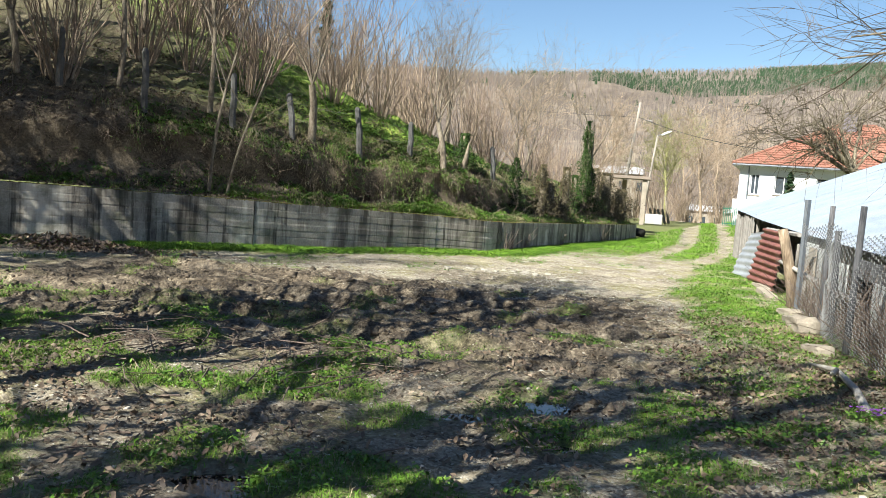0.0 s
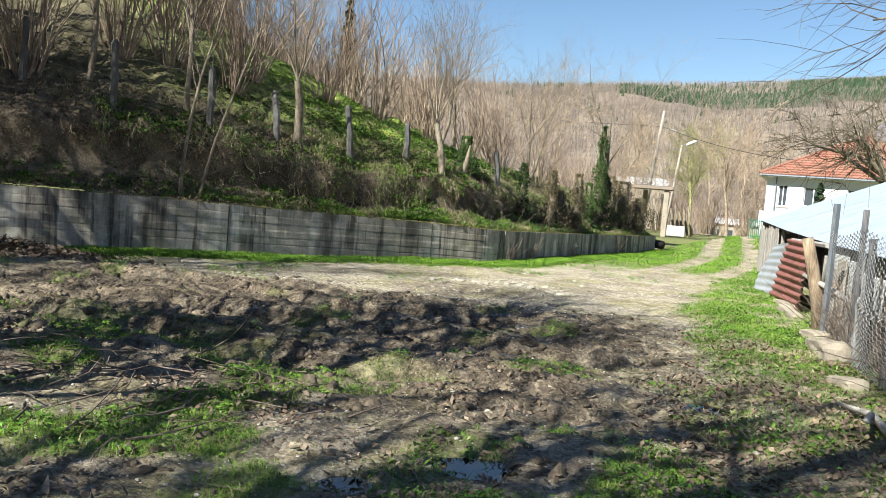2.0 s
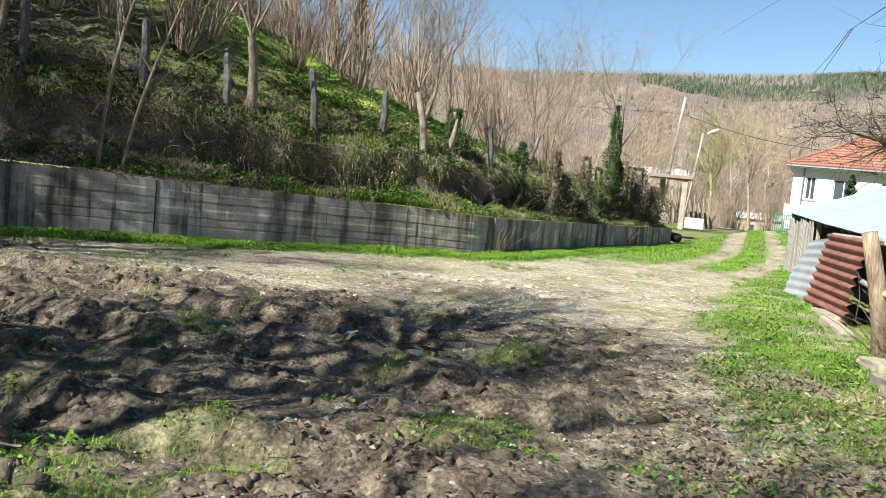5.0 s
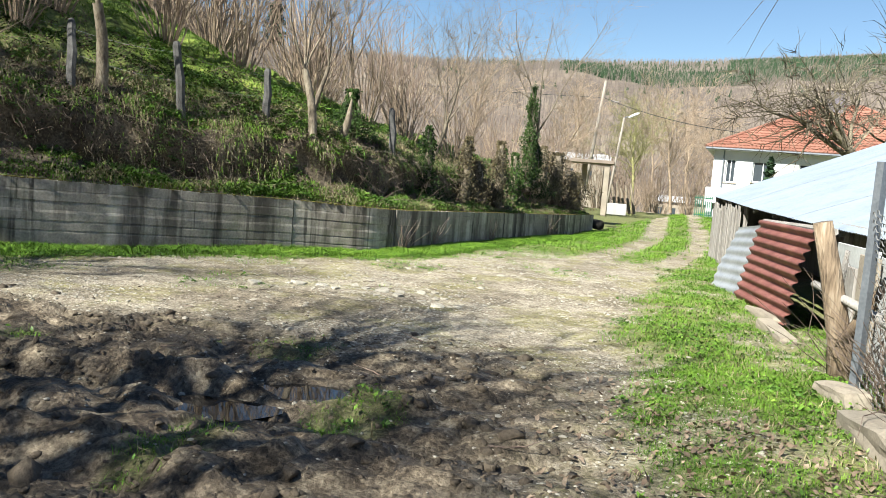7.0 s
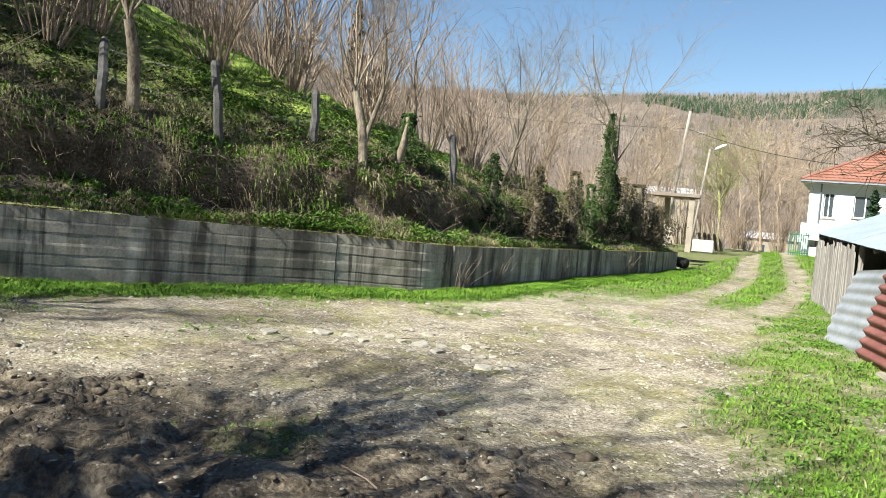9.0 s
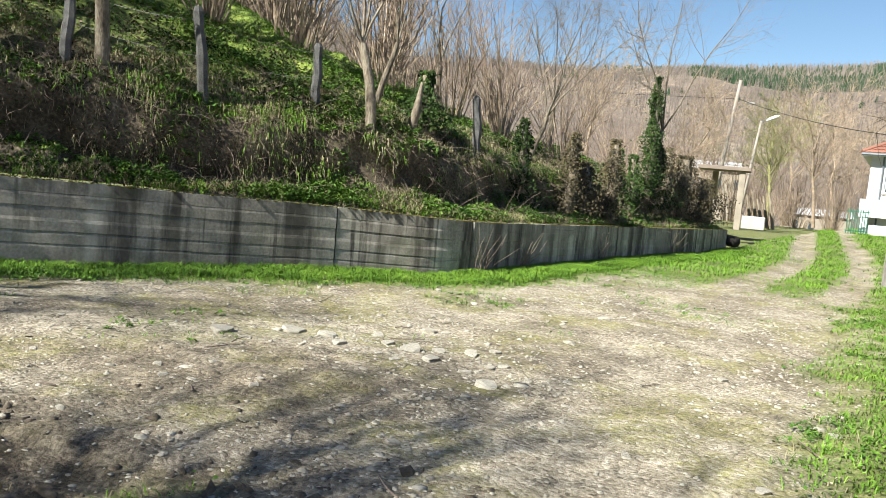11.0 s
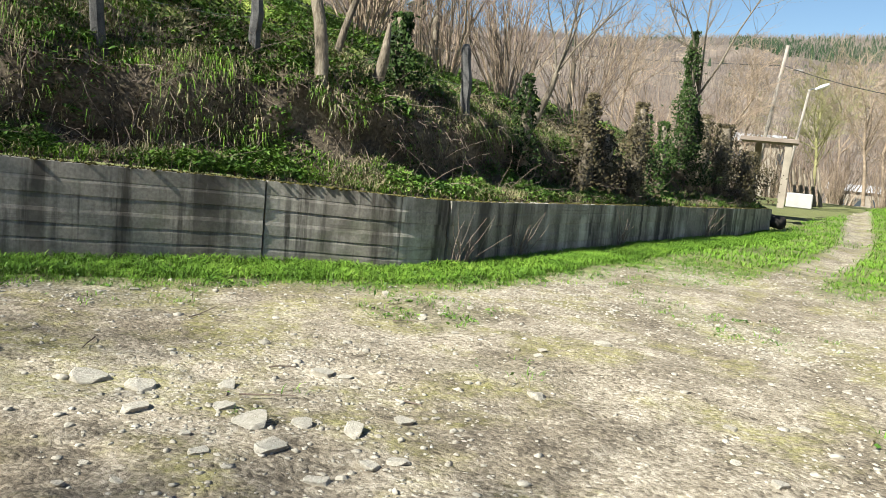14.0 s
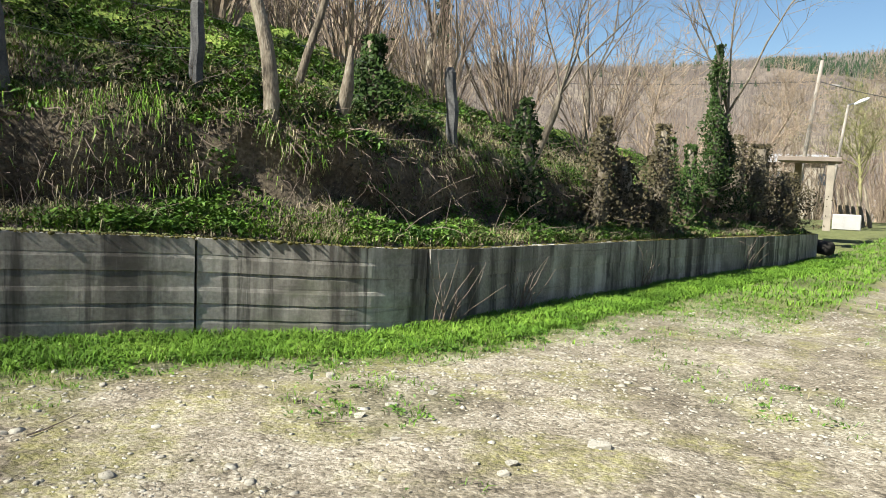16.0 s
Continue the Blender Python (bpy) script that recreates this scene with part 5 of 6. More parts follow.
# tall narrow evergreen in the lane's distance, and a far fir
def evergreen(name, at, h, r, n, seed, lab, mat, thin=1.0, rounded=False):
    k = np.random.default_rng(seed)
    t = empty(name, at, lab, "tree")
    b = Bits()
    b.tube([(0, 0, -0.3), (0, 0, h * 0.95)], [0.12, 0.02], 6)
    part("trunk", b, BARK, t)
    hh = h * k.uniform(0.05, 1, n) ** 0.9
    lay = np.floor(hh / h * 16) / 16
    rr = r * (1.02 - hh / h) ** 0.8 * k.uniform(0.3, 1, n) * (0.75 + 0.35 * np.sin(lay * 60))
    if rounded:
        rr = r * np.sqrt(np.clip(1 - (2 * hh / h - 1.05) ** 2, 0.02, 1)) * k.uniform(0.1, 1, n) ** 0.6 * (0.8 + 0.25 * np.sin(lay * 47))
    a = k.uniform(0, math.tau, n)
    at_ = np.stack([rr * np.cos(a), rr * np.sin(a), hh], 1)
    v, f_ = flakes(at_, 0.16 * thin * r, -0.6)
    part("crown", mesh_np("crown", v, f_, mat), mat, t)


TWIG_MIN = 0.014
bare_tree("olive_green_tree", (1.9, 76.0, -1.2), (0.05, 0, 1), 8.2, 0.16, 64, (22, 12, 7), "thin see-through tree with yellowish-green twigs beside the lane", bark=material("greenish_bark", [(0.09, 0.085, 0.04), (0.17, 0.165, 0.07), (0.26, 0.24, 0.12)], 1, 0.9, 0, 4, vary=0.4), up=0.05, bend=0.12, angle=0.75)
for k, (x, y, h) in enumerate(((4.6, 70, 7.0), (6.8, 80, 8.0), (3.4, 90, 9.0), (-6.0, 66, 7.5), (-9.5, 60, 8.0), (9.5, 96, 9.5), (-3.6, 82, 8.0), (12.5, 100, 9.0))):
    bare_tree("valley_tree", (x, y, float(ground_z(x, y))), (rnd.gauss(0, 0.06), 0, 1), h, 0.13, 300 + k, (16, 10, 6), "leafless grey-brown tree in the valley", "valley trees", bark=HAZEL, up=0.05, bend=0.13, angle=0.75)
TWIG_MIN = 0.003
evergreen("garden_conifer", (8.4, 52.2, -0.1), 3.7, 0.9, 900, 6, "dark green garden conifer before the white house", CONIFER)
evergreen("fir_tree", (-48.2, 111.5, 17.0), 12.0, 2.2, 2200, 5, "dark fir standing on the far slope", CONIFER)
for k, (x, y, sz) in enumerate(((-1.0, 72, 1.6), (0.6, 80, 1.7), (3.8, 84, 1.6), (6.5, 78, 1.5), (8.6, 72, 1.5), (4.8, 92, 1.8), (1.5, 96, 1.8), (7.5, 90, 1.8), (10.5, 86, 1.8), (-3.5, 76, 1.6), (-5.5, 70, 1.6), (-4.0, 62, 1.3), (2.3, 60.5, 0.6), (1.4, 55.5, 0.7), (-3.3, 52, 1.2), (-5.5, 57, 1.5), (-7.5, 50, 1.4), (-5.0, 45, 1.3), (-3.6, 42, 1.1), (-8, 64, 1.6), (13, 92, 1.9), (16, 84, 1.9))):
    hazel(x, y, float(ground_z(x, y)) - 0.1, k, sz, k * 0.9, "bushes in the valley")

# ---------------------------------------------------------------- far woods
def far_trees(name, n, r0, r1, az0, az1, tall, seed, mat, branches=13, lab="bare brown woods on the far hills", keep=None):
    k = np.random.default_rng(seed)
    r = np.sqrt(k.uniform(r0 * r0, r1 * r1, n))
    az = np.radians(k.uniform(az0, az1, n))
    x, y = -r * np.sin(az), 8 + r * np.cos(az)
    if keep is not None:
        m = keep(x, y, r, np.degrees(az), k)
        x, y, r = x[m], y[m], r[m]
        n = len(x)
    z = ground_z(x, y, False) - 0.3
    h = tall * k.uniform(0.6, 1.2, n)
    base = np.stack([x, y, z], 1)
    wide = 0.00022 * r + 0.03
    vs, fs = [], []
    right = np.stack([np.cos(np.arctan2(-x, y)), np.sin(np.arctan2(-x, y)), np.zeros(n)], 1)
    top = base + np.stack([k.normal(0, 0.06, n) * h, np.zeros(n), h], 1)
    vs.append(np.stack([base - right * wide[:, None], base + right * wide[:, None], top], 1))
    for _ in range(branches):
        t = k.uniform(0.2, 0.9, n)[:, None]
        p = base * (1 - t) + top * t
        d = np.stack([k.normal(0, 0.4, n), k.normal(0, 0.4, n), k.uniform(0.5, 1.2, n)], 1)
        q = p + d * (h * k.uniform(0.25, 0.45, n))[:, None]
        off = np.array([0.3, 0.3, 1.0]) * (wide * 0.55)[:, None]
        vs.append(np.stack([p - off + right * (wide * 0.4)[:, None], p + off - right * (wide * 0.4)[:, None], q], 1))
    v = np.concatenate(vs).reshape(-1, 3)
    stuff(name, mesh_np(name, v, np.arange(len(v)).reshape(-1, 3), mat), lab, "woods")


def clear(x, y, r, az, k):
    """No trees on the lane, by the houses or over the bank."""
    s, u = wall_dist(x, y)
    return (np.abs(x - road_mid(y)) > 3.5) & ~((x > 2) & (x < 22) & (y < 72)) & ~((s > -6) & (s < 20) & (y < 60)) & ~((np.abs(x + 3) < 6) & (y > 86) & (y < 100)) & ~((np.abs(x - 9) < 8) & (y > 110) & (y < 140))


far_trees("valley_woods", 4200, 78, 190, -24, 52, 6.0, 1, FARWOOD, 16, keep=clear)
far_trees("hill_woods", 20000, 170, 420, -24, 50, 4.2, 2, FARWOOD, 11)
far_trees("ridge_woods", 14000, 380, 640, -24, 32, 4.6, 3, FARWOOD, 8)


def conifers(name, n, seed, where):
    k = np.random.default_rng(seed)
    r, az = k.uniform(330, 640, n), np.radians(k.uniform(-22, 24, n))
    x, y = -r * np.sin(az), 8 + r * np.cos(az)
    m = where(x, y, r, np.degrees(az), k)
    x, y = x[m], y[m]
    n = len(x)
    z = ground_z(x, y, False) - 1
    h, w = 4.2 * k.uniform(0.5, 1.3, n), 1.5 * k.uniform(0.7, 1.3, n)
    vs, fs = [], []
    for lo, hi, q in ((0.05, 0.55, 1.0), (0.3, 0.8, 0.72), (0.55, 1.0, 0.45)):
        a = k.uniform(0, 1, n)
        ring = [np.stack([x + w * q * np.cos(a + g), y + w * q * np.sin(a + g), z + h * lo], 1) for g in np.arange(5) * math.tau / 5]
        tip = np.stack([x, y, z + h * hi], 1)
        for i in range(5):
            vs.append(np.stack([ring[i], ring[(i + 1) % 5], tip], 1))
    v = np.concatenate(vs).reshape(-1, 3)
    stuff(name, mesh_np(name, v, np.arange(len(v)).reshape(-1, 3), CONIFER), "dark conifer woods along the far ridge", "woods")


def dark_stand(x, y, r, az, k):
    """Planted stands below the ridge, and the dark crest to the right of the valley."""
    rag = 22 * vnoise(x, y, 26, 71) + 9 * vnoise(x, y, 8, 72)
    stand = (az > -8) & (az < 4.6) & (r > 372 + rag + 3 * np.abs(az + 1)) & (r < 425 + rag)
    crest = (az < -6.5) & (r > 385 + rag)
    lone = (r > 455) & (k.uniform(0, 1, len(x)) < 0.06) | (k.uniform(0, 1, len(x)) < 0.006)
    return (stand | crest | lone) & (k.uniform(0, 1, len(x)) < 0.9)


conifers("conifer_woods", 60000, 4, dark_stand)

# ---------------------------------------------------------------- grass
def scatter_ground(n, x0, x1, y0, y1, dens):
    x, y = rg.uniform(x0, x1, n), rg.uniform(y0, y1, n)
    s, u = wall_dist(x, y)
    m = (rg.uniform(0, 1, n) < dens(x, y, s)) & (s < -0.02)
    return x[m], y[m]


def turf(x, y, s):
    return grass_at(x, y, s) ** 1.3


for nm, n, box_, per, rad, h, w in (("near_grass", 52000, (-7.5, 2.7, 2.4, 13.5), 11, 0.07, 0.042, 0.0042), ("verge_grass", 32000, (-12, 3.2, 13.0, 27.0), 9, 0.08, 0.055, 0.007), ("lane_grass", 9000, (-2.5, 6.5, 27.0, 62.0), 8, 0.14, 0.11, 0.014), ("left_grass", 5000, (-15, -7, 5.0, 15.0), 8, 0.07, 0.09, 0.009)):
    x, y = scatter_ground(n, box_[0], box_[1], box_[2], box_[3], turf)
    p = clumped(x, y, ground_z(x, y), per, rad)
    p[:, 2] = ground_z(p[:, 0], p[:, 1]) - 0.008
    v, f = blades(p, h, w, 1.5, 0.6)
    stuff(nm, mesh_np(nm, v, f, GRASS), "short fresh green grass", "grass")
# lusher strip at the wall's foot
u = rg.uniform(4, WLEN[-1] - 0.2, 13000)
s = -rg.uniform(0.02, 1.0, 13000) ** 1.1
bx, by = np.interp(u, WLEN, WXY[:, 0]), np.interp(u, WLEN, WXY[:, 1])
wx, wy = np.interp(u, WLEN, WNOR[:, 0]), np.interp(u, WLEN, WNOR[:, 1])
p = clumped(bx + wx * s, by + wy * s, s * 0, 8, 0.05)
q, _ = wall_dist(p[:, 0], p[:, 1])
p = p[q < -0.03]
p[:, 2] = ground_z(p[:, 0], p[:, 1]) - 0.01
v, f = blades(p, 0.10, 0.009, 1.2, 0.5)
stuff("foot_grass", mesh_np("foot_grass", v, f, GRASS), "lush green grass along the foot of the wall", "grass")
# moss on the wall's top edge
u = rg.uniform(4, WLEN[-1] - 0.1, 7000)
s = rg.uniform(-0.012, 0.2, 7000)
keep_ = rg.uniform(0, 1, 7000) < 0.25 + 0.75 * smooth(-0.3, 0.4, vnoise(u, s, 0.8, 81))
u, s = u[keep_], s[keep_]
p = np.stack([np.interp(u, WLEN, WXY[:, 0]) + np.interp(u, WLEN, WNOR[:, 0]) * s, np.interp(u, WLEN, WXY[:, 1]) + np.interp(u, WLEN, WNOR[:, 1]) * s, np.interp(u, WLEN, WZ) + 0.004], 1)
v, f = pebbles(p, 0.016, 0.45, 0.4)
stuff("wall_moss", mesh_np("wall_moss", v, f, MOSS), "ochre moss along the top of the concrete wall", "moss")
# dry stalks amid the grass
x, y = scatter_ground(9000, -7, 2.7, 2.4, 27, lambda x, y, s: 0.5 * grass_at(x, y, s))
p = clumped(x, y, x * 0, 6, 0.08)
p[:, 2] = ground_z(p[:, 0], p[:, 1]) - 0.005
v, f = blades(p, 0.07, 0.006, 1.2, 0.7)
stuff("dry_stalks", mesh_np("dry_stalks", v, f, DRYGRASS), "dry straw lying in the grass", "grass")


def hill_scatter(n, s0, s1, u0, u1, dens, per, rad, power=1.0):
    s, u = s0 + (s1 - s0) * rg.uniform(0, 1, n) ** power, rg.uniform(u0, u1, n)
    x, y, _ = hill_point(s, u)
    m = rg.uniform(0, 1, n) < dens(x, y, s, u)
    s, u = s[m], u[m]
    ss = np.clip(np.repeat(s, per) + rg.normal(0, rad, len(s) * per), 0.16, None)
    uu = np.clip(np.repeat(u, per) + rg.normal(0, rad, len(s) * per), 0, WLEN[-1])
    x, y, z = hill_point(ss, uu)
    return np.stack([x, y, z - 0.01], 1), ss, uu


ugreen = lambda u: np.interp(u, [0, 8, 13, 16, 42], [0.04, 0.08, 0.35, 1, 1])
p, _, _ = hill_scatter(9000, 0.18, 0.8, 4, WLEN[-1] - 0.3, lambda x, y, s, u: ugreen(u) * (0.55 + 0.45 * wave(x, y, 0.5, 3)), 8, 0.05)
v, f = blades(p, 0.085, 0.012, 1.5, 0.6)
stuff("ledge_grass", mesh_np("ledge_grass", v, f, GRASS), "green grass on the ledge above the wall", "grass")
p, _, _ = hill_scatter(16000, 0.16, 2.4, 4, WLEN[-1] - 0.3, lambda x, y, s, u: 0.6 * ugreen(u) * (0.5 + 0.5 * wave(x, y, 0.6, 9)), 8, 0.06)
v, f = blades(p, 0.16, 0.008, 1.3, 0.8)
stuff("ledge_straw", mesh_np("ledge_straw", v, f, DRYGRASS), "matted dry grass on the ledge above the wall", "grass")
p, _, _ = hill_scatter(30000, 1.25, 9.0, 5, WLEN[-1] - 0.3, lambda x, y, s, u: (0.25 + 0.75 * smooth(-0.3, 0.4, wave(x, y, 0.9, 5))) * np.interp(u, [0, 12.5, 16.5, 42], [0.04, 0.12, 1, 1]), 8, 0.09, 1.4)
v, f = blades(p, 0.075, 0.010, 1.6, 0.7)
stuff("slope_grass", mesh_np("slope_grass", v, f, GRASS), "bright green grass on the sunny slope", "grass")
# long grass hanging over the bank's edge
p, _, _ = hill_scatter(6000, 0.93, 1.6, 11, WLEN[-1] - 0.5, lambda x, y, s, u: 0.1 + 0.6 * smooth(-0.1, 0.6, vnoise(x, y, 0.7, 7)), 9, 0.05)
n = len(p)
nu = wall_dist(p[:, 0], p[:, 1])[1]
down = -np.stack([np.interp(nu, WLEN, WNOR[:, 0]), np.interp(nu, WLEN, WNOR[:, 1]), np.zeros(n)], 1) + rg.normal(0, 0.6, (n, 3)) * np.array([1, 1, 0.4])
ln = rg.uniform(0.06, 0.22, n)[:, None] * rg.uniform(0.5, 1, n)[:, None]
sd = np.cross(down, [0, 0, 1.0]) * 0.0024
a, m_, t_ = p, p + down * ln * 0.5 + np.array([0, 0, 0.25]) * ln, p + down * ln * 0.85 - np.array([0, 0, 0.75]) * ln
v = np.stack([a - sd, a + sd, m_ + sd, m_ - sd, t_], 1).reshape(-1, 3)
o = np.arange(n)[:, None] * 5
f = np.concatenate([o + np.array([0, 1, 2]), o + np.array([0, 2, 3]), o + np.array([3, 2, 4])])
half = (np.arange(n) // 9 % 5) < 2
fa = np.concatenate([q for q in (f[:n][half], f[n:2 * n][half], f[2 * n:][half])])
fb = np.concatenate([q for q in (f[:n][~half], f[n:2 * n][~half], f[2 * n:][~half])])
stuff("hanging_straw", mesh_np("hanging_straw", v, fa, DRYGRASS), "long dry grass hanging over the bank", "grass")
stuff("hanging_grass", mesh_np("hanging_grass", v, fb, GRASS), "long green grass hanging over the bank", "grass")
# roots in the undercut, brambles on the slope
rn, b, bb = random.Random(9), Bits(), Bits()
for k in range(1700):
    u_, s_ = rn.uniform(8, 38), rn.uniform(0.8, 1.35)
    x, y, z = [float(q) for q in hill_point(s_, u_)]
    i = min(int(np.searchsorted(WLEN, u_)), len(WLEN) - 1)
    d = Vector((-WNOR[i][0] * 0.7 + rn.gauss(0, 0.4), -WNOR[i][1] * 0.7 + rn.gauss(0, 0.4), rn.uniform(-1.2, 0.2)))
    pts, rad = wander((x, y, z), d, rn.uniform(0.12, 0.5), rn.uniform(0.003, 0.009), 0.002, 4, 0.25, -0.12, rn)
    b.tube(pts, rad, 3, cap=False)
for k in range(1300):
    u_, s_ = rn.uniform(5, 39), 0.4 + 3.2 * rn.random() ** 1.5
    x, y, z = [float(q) for q in hill_point(s_, u_)]
    pts, rad = wander((x, y, z), (rn.gauss(0, 0.8), rn.gauss(0, 0.8), rn.uniform(0.2, 1.0)), rn.uniform(0.25, 1.0), rn.uniform(0.003, 0.008), 0.002, 4, 0.22, -0.05, rn)
    bb.tube(pts, rad, 3, cap=False)
tagged(part("roots", b, ROOT), "bare roots hanging from the undercut bank", "roots", kind="stuff")
tagged(part("brambles", bb, ROOT), "thin dead twigs and brambles on the bank", "brambles", kind="stuff")
# twigs growing up the wall beside its joint
for k, (u0, n) in enumerate(((float(WLEN[JOINT_AT * WSTEP]) + 0.25, 16), (float(WLEN[JOINT_AT * WSTEP]) + 1.6, 9), (float(WLEN[8 * WSTEP + 4]), 9), (float(WLEN[JOINT_AT * WSTEP]) + 5.6, 9))):
    i = min(int(np.searchsorted(WLEN, u0)), len(WLEN) - 1)
    bx_, by_ = float(np.interp(u0, WLEN, WXY[:, 0]) - WNOR[i][0] * 0.06), float(np.interp(u0, WLEN, WXY[:, 1]) - WNOR[i][1] * 0.06)
    root = Vector((bx_, by_, float(ground_z(bx_, by_))))
    tuft = empty("wall_twigs", root, "bare shoots growing up against the concrete wall", "shoots", "shoots at the wall")
    for j in range(n + 6):
        g = rn.gauss(0, 0.13)
        q = Vector((WTAN[i][0] * g - WNOR[i][0] * 0.03, WTAN[i][1] * g - WNOR[i][1] * 0.03, -0.03))
        pts, rad = wander(q, (WTAN[i][0] * rn.gauss(0, 0.35) - WNOR[i][0] * 0.1, WTAN[i][1] * rn.gauss(0, 0.35) - WNOR[i][1] * 0.1, 1), rn.uniform(0.35, 0.85), 0.007, 0.003, 5, 0.14, 0.02, rn)
        b = Bits()
        b.tube(pts, rad, 4, cap=False)
        part("shoot", b, ROOT, tuft)

# ---------------------------------------------------------------- dead leaves, stones, clods, water
HERB = material("herb_leaf", [(0.016, 0.045, 0.006), (0.065, 0.135, 0.015), (0.17, 0.26, 0.04)], 2, 0.5, 0, 9, vary=0.5, spec=0.3)
x, y = scatter_ground(80000, -10, 3.0, 3.0, 28, lambda x, y, s: grass_at(x, y, s) * (0.15 + 0.85 * smooth(-0.2, 0.5, vnoise(x, y, 0.6, 61))))
p = np.stack([x, y, ground_z(x, y) + rg.uniform(0.015, 0.07, len(x))], 1)
v, f = flakes(p, 0.017)
stuff("herbs", mesh_np("herbs", v, f, HERB), "small broad-leaved green herbs in the grass", "herbs")


def leafy_domes(at, radius, height, leaves, size):
    """Low domes of small broad leaves, thick on top, with dark gaps between them."""
    n = len(at)
    k = rg.uniform(0.55, 1.35, (n, 1))
    a, q = rg.uniform(0, math.tau, (n, leaves)), np.sqrt(rg.uniform(0, 1, (n, leaves)))
    h = height * k * np.sqrt(np.clip(1 - q * q, 0.02, 1)) * rg.uniform(0.75, 1.1, (n, leaves))
    pts = np.stack([at[:, :1] + radius * k * q * np.cos(a), at[:, 1:2] + radius * k * q * np.sin(a), at[:, 2:] + h], -1)
    return flakes(pts.reshape(-1, 3), size)


p, _, _ = hill_scatter(5200, 0.24, 0.85, 9, WLEN[-1] - 0.4, lambda x, y, s, u: ugreen(u) * smooth(-0.25, 0.35, vnoise(x, y, 0.8, 62)), 1, 0.02)
v, f = leafy_domes(p, 0.10, 0.11, 26, 0.026)
stuff("ledge_herbs", mesh_np("ledge_herbs", v, f, HERB), "leafy green herbs in clumps on the ledge above the wall", "herbs")
p, _, _ = hill_scatter(5200, 0.95, 4.5, 11, WLEN[-1] - 0.4, lambda x, y, s, u: ugreen(u) * smooth(-0.2, 0.4, vnoise(x, y, 1.0, 63)), 1, 0.02, 1.5)
v, f = leafy_domes(p, 0.12, 0.12, 26, 0.026)
stuff("slope_herbs", mesh_np("slope_herbs", v, f, HERB), "clumps of green herbs on the slope", "herbs")
x, y = scatter_ground(15000, -8, 2.6, 3.0, 24, lambda x, y, s: grass_at(x, y, s) * smooth(-0.1, 0.5, vnoise(x, y, 0.5, 64)))
v, f = leafy_domes(np.stack([x, y, ground_z(x, y) - 0.01], 1), 0.07, 0.055, 22, 0.016)
stuff("herb_clumps", mesh_np("herb_clumps", v, f, HERB), "low clumps of broad-leaved herbs in the grass", "herbs")
rn, b = random.Random(19), Bits()
for k in range(130):
    x, y = rn.gauss(-3.3, 0.9), rn.gauss(5.9, 0.7)
    a = rn.uniform(0, math.tau)
    pts, rad = wander((x, y, float(ground_z(x, y)) + rn.uniform(0.02, 0.1)), (math.cos(a), math.sin(a), rn.gauss(0, 0.1)), rn.uniform(0.2, 0.9), rn.uniform(0.003, 0.009), 0.002, 4, 0.12, -0.01, rn)
    b.tube(pts, rad, 4, cap=False)
for k in range(60):
    x, y = rn.uniform(-5, 1.5), rn.uniform(3, 19)
    a = rn.uniform(0, math.tau)
    pts, rad = wander((x, y, float(ground_z(x, y)) + 0.015), (math.cos(a), math.sin(a), 0), rn.uniform(0.12, 0.4), 0.006, 0.003, 3, 0.12, 0, rn)
    b.tube(pts, rad, 4, cap=False)
tagged(part("brushwood", b, ROOT), "thin cut twigs strewn over the muddy yard", "twigs", kind="stuff")
n = 2600
x, y = rg.normal(-10.4, 1.0, n), rg.normal(12.7, 0.5, n)
s, _ = wall_dist(x, y)
x, y = x[s < -0.1], y[s < -0.1]
h = 0.22 * np.exp(-(((x + 10.4) / 1.1) ** 2 + ((y - 12.7) / 0.55) ** 2))
p = np.stack([x, y, ground_z(x, y) + h * rg.uniform(0, 1, len(x)) + 0.01], 1)
v, f = flakes(p, 0.05)
stuff("leaf_heap", mesh_np("leaf_heap", v, f, DEADLEAF), "heap of raked brown leaves at the foot of the wall", "leaves")
x, y = scatter_ground(85000, -5.5, 2.7, 2.3, 13.5, lambda x, y, s: np.maximum(0.95 * smooth(0.0, 0.9, x) * smooth(13.5, 9, y) * (0.35 + 0.65 * smooth(-0.3, 0.3, vnoise(x, y, 0.7, 91))), 0.5 * smooth(9, 5, y) * smooth(-0.3, 0.4, wave(x, y, 0.7, 21))))
p = np.stack([x, y, ground_z(x, y) + 0.008], 1)
p[:, 2] += rg.uniform(0, 0.02, len(p))
v, f = flakes(p, 0.024)
stuff("leaf_litter", mesh_np("leaf_litter", v, f, DEADLEAF), "brown dead leaves strewn over the yard", "leaves")
# leaves on the bank, in the copy coloured dark for shade
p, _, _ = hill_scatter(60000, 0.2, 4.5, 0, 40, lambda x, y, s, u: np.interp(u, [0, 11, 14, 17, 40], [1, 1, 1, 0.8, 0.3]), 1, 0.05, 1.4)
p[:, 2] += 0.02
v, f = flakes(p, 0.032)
stuff("bank_leaves", mesh_np("bank_leaves", v, f, BANKLEAF), "dead leaves covering the bank, its shade put into their dark colour", "leaves")
p, _, _ = hill_scatter(26000, 0.3, 3.4, 11, WLEN[-1] - 0.5, lambda x, y, s, u: smooth(-0.1, 0.5, wave(x, y, 1.0, 31)), 3, 0.08)
p[:, 2] += 0.05
v, f = flakes(p, 0.028)
stuff("ground_ivy", mesh_np("ground_ivy", v, f, IVY), "dark ivy creeping over the bank", "ivy")

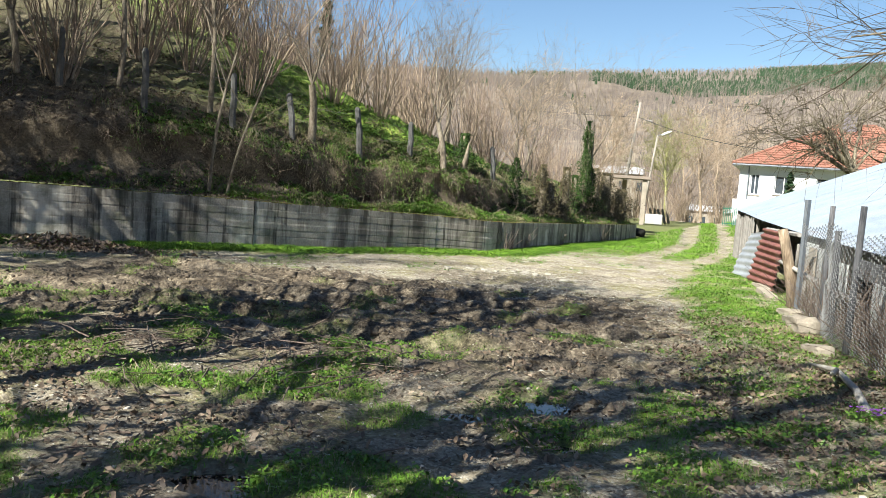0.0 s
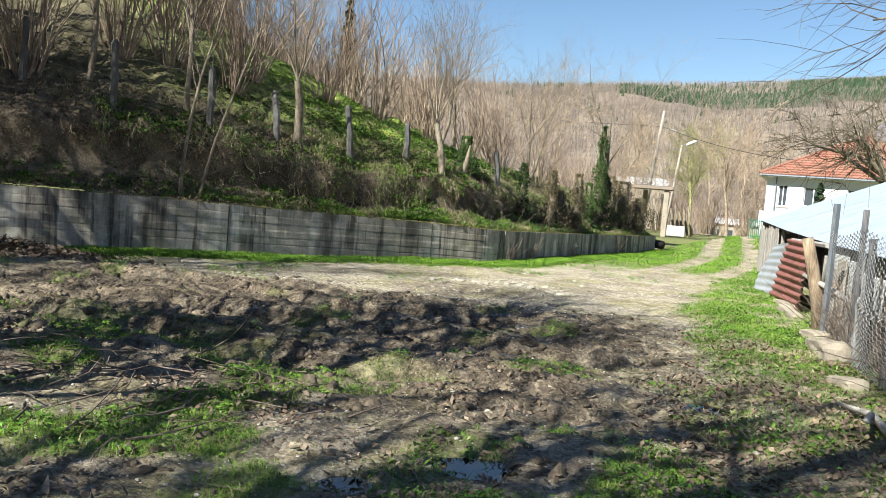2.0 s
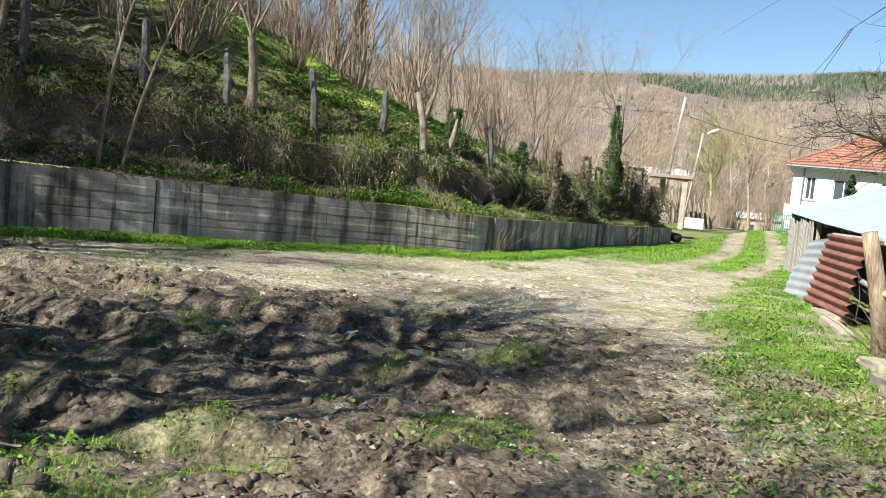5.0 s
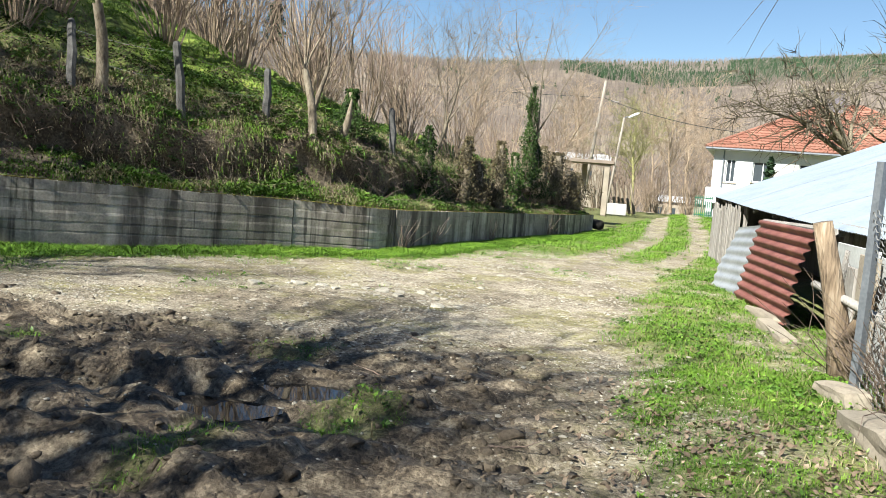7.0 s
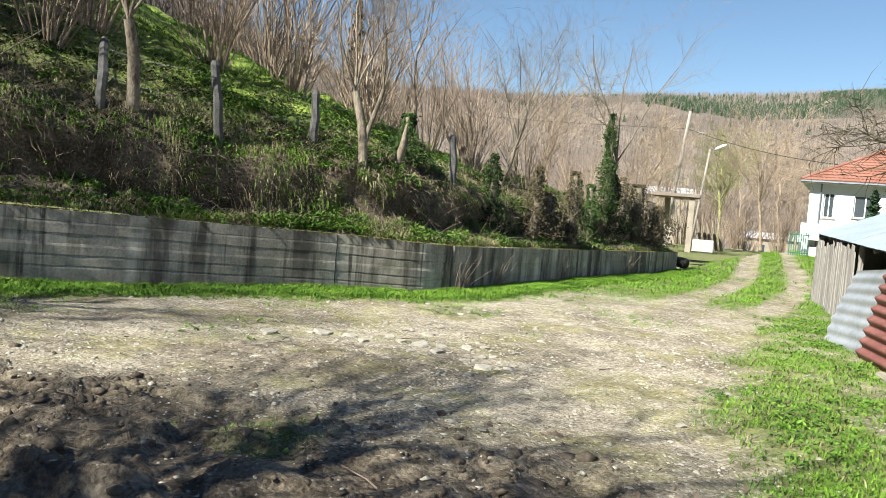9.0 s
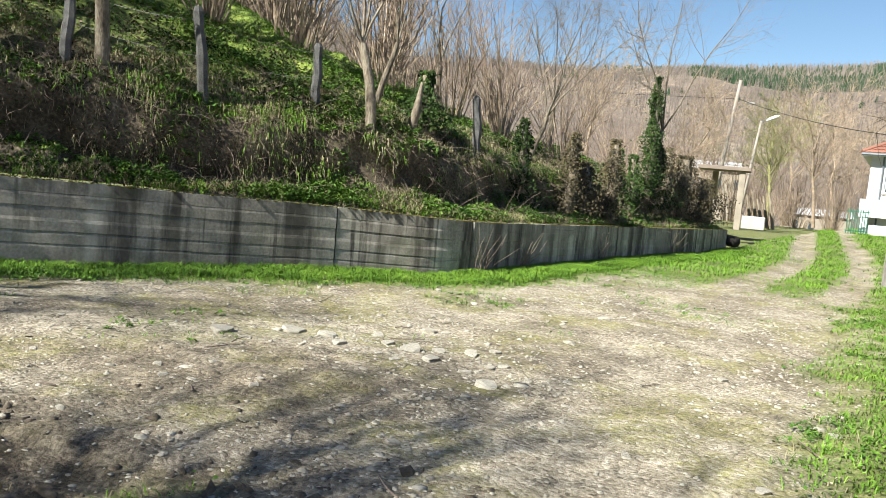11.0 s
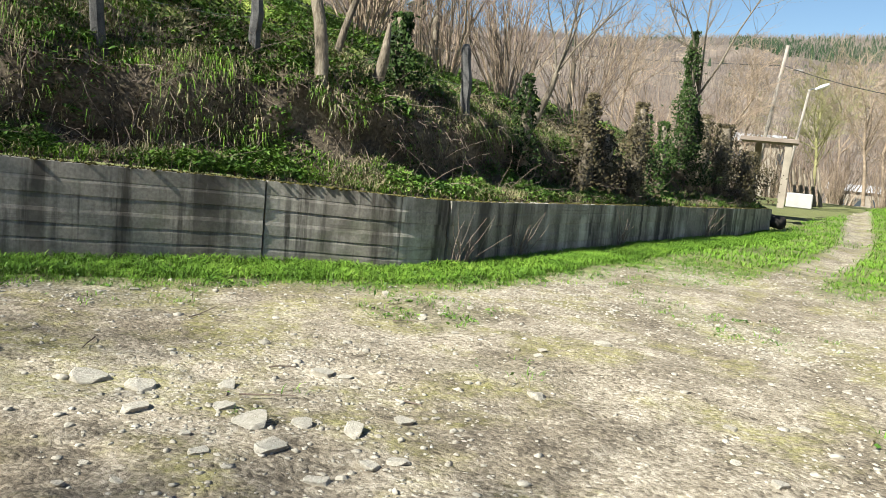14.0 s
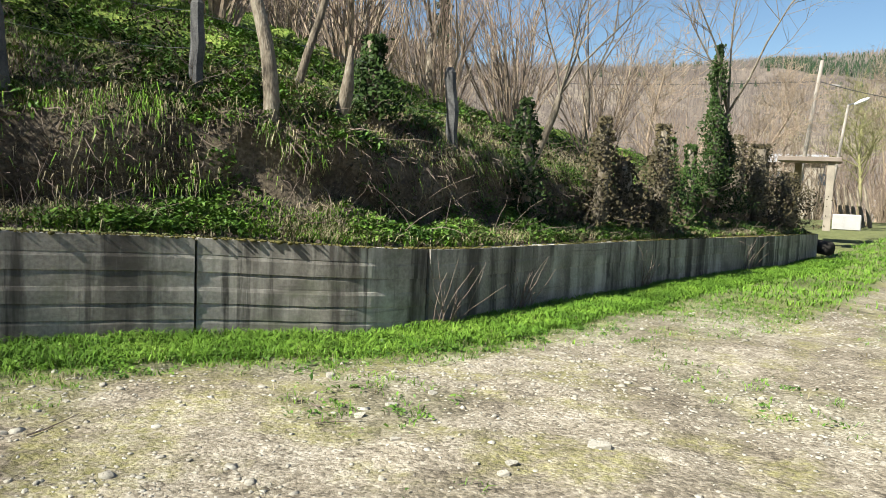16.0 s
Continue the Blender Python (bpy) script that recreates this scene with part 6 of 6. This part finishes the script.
x, y = scatter_ground(34000, -8, 2.4, 10.5, 27, lambda x, y, s: (1 - grass_at(x, y, s)) * (1 - 0.85 * mud(x, y)) * (0.25 + 0.75 * smooth(-0.2, 0.5, wave(x, y, 1.3, 41))))
p = np.stack([x, y, ground_z(x, y)], 1)
v, f = pebbles(p, 0.0125, 0.45, 0.45)
stuff("gravel", mesh_np("gravel", v, f, STONE), "pale gravel trodden into the yard", "gravel")
x, y = scatter_ground(14000, -4.5, 1.6, 3.0, 13.5, lambda x, y, s: 0.6 - 0.5 * mud(x, y))
p = np.stack([x, y, ground_z(x, y)], 1)
v, f = pebbles(p, 0.010)
stuff("yard_gravel", mesh_np("yard_gravel", v, f, STONE), "small stones in the mud", "gravel")
MUDCLOD = material("mud_clod", [(0.03, 0.022, 0.016), (0.08, 0.062, 0.044), (0.15, 0.12, 0.088)], 8, 0.75, 0.5, 50, vary=0.25)
x, y = rg.uniform(-8, 1.0, 42000), rg.uniform(4.5, 13.9, 42000)
m = rg.uniform(0, 1, 42000) < mud(x, y) * (0.25 + 0.75 * smooth(0, 0.5, wave(x, y, 0.6, 51)))
for px, py, pr in PUDDLES:
    m &= np.hypot(x - px, y - py) > pr * 1.3
p = np.stack([x[m], y[m], ground_z(x[m], y[m]) - 0.008], 1)
v, f = pebbles(p, 0.016, 0.8, 0.6)
big_ = rg.uniform(0, 1, len(p)) < 0.13
v2, f2 = pebbles(p[big_], 0.033, 0.6, 0.6)
v, f = np.concatenate([v, v2]), np.concatenate([f, f2 + len(v)])
stuff("mud_clods", mesh_np("mud_clods", v, f, MUDCLOD), "dark churned clods of wet mud", "mud")

ROCKS = []
for k in range(6):
    bm = bmesh.new()
    bmesh.ops.create_icosphere(bm, subdivisions=2, radius=1.0)
    rn = random.Random(200 + k)
    planes = [(Vector((rn.gauss(0, 1), rn.gauss(0, 1), rn.gauss(0, 0.25))).normalized(), rn.uniform(0.5, 0.8)) for _ in range(7)]
    for v_ in bm.verts:
        c = v_.co * (1 + 0.1 * noise.noise(v_.co * 2 + Vector((k * 9, 0, 0))))
        for pn, pd in planes:
            over = c.dot(pn) - pd
            if over > 0:
                c = c - pn * over
        v_.co = Vector((c.x, c.y * 0.75, max(-0.25, min(c.z * 0.45, 0.2 + 0.06 * c.x + 0.04 * c.y))))
    me_ = bpy.data.meshes.new("stone")
    bm.to_mesh(me_), bm.free()
    me_.materials.append(STONE)
    ROCKS.append(me_)
BIG = [(-2.2, 15.95, 0.13), (-2.45, 16.05, 0.08), (-2.0, 16.1, 0.09), (-1.95, 15.75, 0.11), (-1.75, 16.15, 0.1), (-3.05, 16.1, 0.12), (-2.45, 17.0, 0.11), (-1.2, 17.4, 0.09), (-1.15, 19.05, 0.09), (-1.35, 15.3, 0.12), (-2.75, 15.75, 0.1), (-3.35, 16.0, 0.14), (-1.65, 16.5, 0.08), (-2.7, 16.4, 0.08), (-3.7, 15.5, 0.13), (-1.6, 15.6, 0.07)]
rn = random.Random(61)
for k in range(70):
    BIG.append((rn.uniform(-5.5, 1.0), rn.uniform(13.2, 20.0), rn.uniform(0.025, 0.065)))
for k in range(14):
    BIG.append((rn.uniform(-2.2, 0.8), rn.uniform(5.0, 10.0), rn.uniform(0.025, 0.05)))
for k, (x, y, r) in enumerate(BIG):
    o = new("stone", ROCKS[k % 6])
    o.location, o.rotation_euler, o.scale = (x, y, float(ground_z(x, y)) + 0.06 * r), (rn.gauss(0, 0.1), rn.gauss(0, 0.1), rn.uniform(0, 6.3)), (r, r, r)
    tagged(o, "flat pale stone embedded in the gravel", "stone", "stones in the yard")

WATER = bpy.data.materials.new("puddle_water")
WATER.use_nodes = True
wb = WATER.node_tree.nodes["Principled BSDF"]
wb.inputs["Base Color"].default_value, wb.inputs["Roughness"].default_value, wb.inputs["Specular IOR Level"].default_value = (0.012, 0.011, 0.01, 1), 0.03, 0.8
for k, (px, py, pr) in enumerate(PUDDLES):
    b = Bits()
    ring = [(pr * 1.25 * (1 + 0.2 * math.sin(3 * g + k)) * math.cos(g), pr * 0.95 * (1 + 0.2 * math.cos(2 * g + k)) * math.sin(g), 0) for g in [math.tau * i / 24 for i in range(24)]]
    b.add([(0, 0, 0)] + ring, [(0, i + 1, (i + 1) % 24 + 1) for i in range(24)])
    o = part("water_puddle", b, WATER)
    o.location = (px, py, -0.015 * py - 0.03)
    tagged(o, "small puddle of muddy water in a rut", "puddle", kind="structure")

# small violet flowers by the fence
b = Bits()
rn = random.Random(8)
for k in range(40):
    x, y = 1.88 + rn.gauss(0, 0.09), 6.55 + rn.gauss(0, 0.09)
    z = float(ground_z(x, y)) + rn.uniform(0.03, 0.08)
    for j in range(5):
        g = math.tau * j / 5
        b.add([(x, y, z), (x + 0.016 * math.cos(g), y + 0.016 * math.sin(g), z + 0.006), (x + 0.016 * math.cos(g + 0.9), y + 0.016 * math.sin(g + 0.9), z + 0.004)], [(0, 1, 2)])
tagged(part("violet_flowers", b, VIOLET), "patch of small violet flowers", "flowers", kind="stuff")
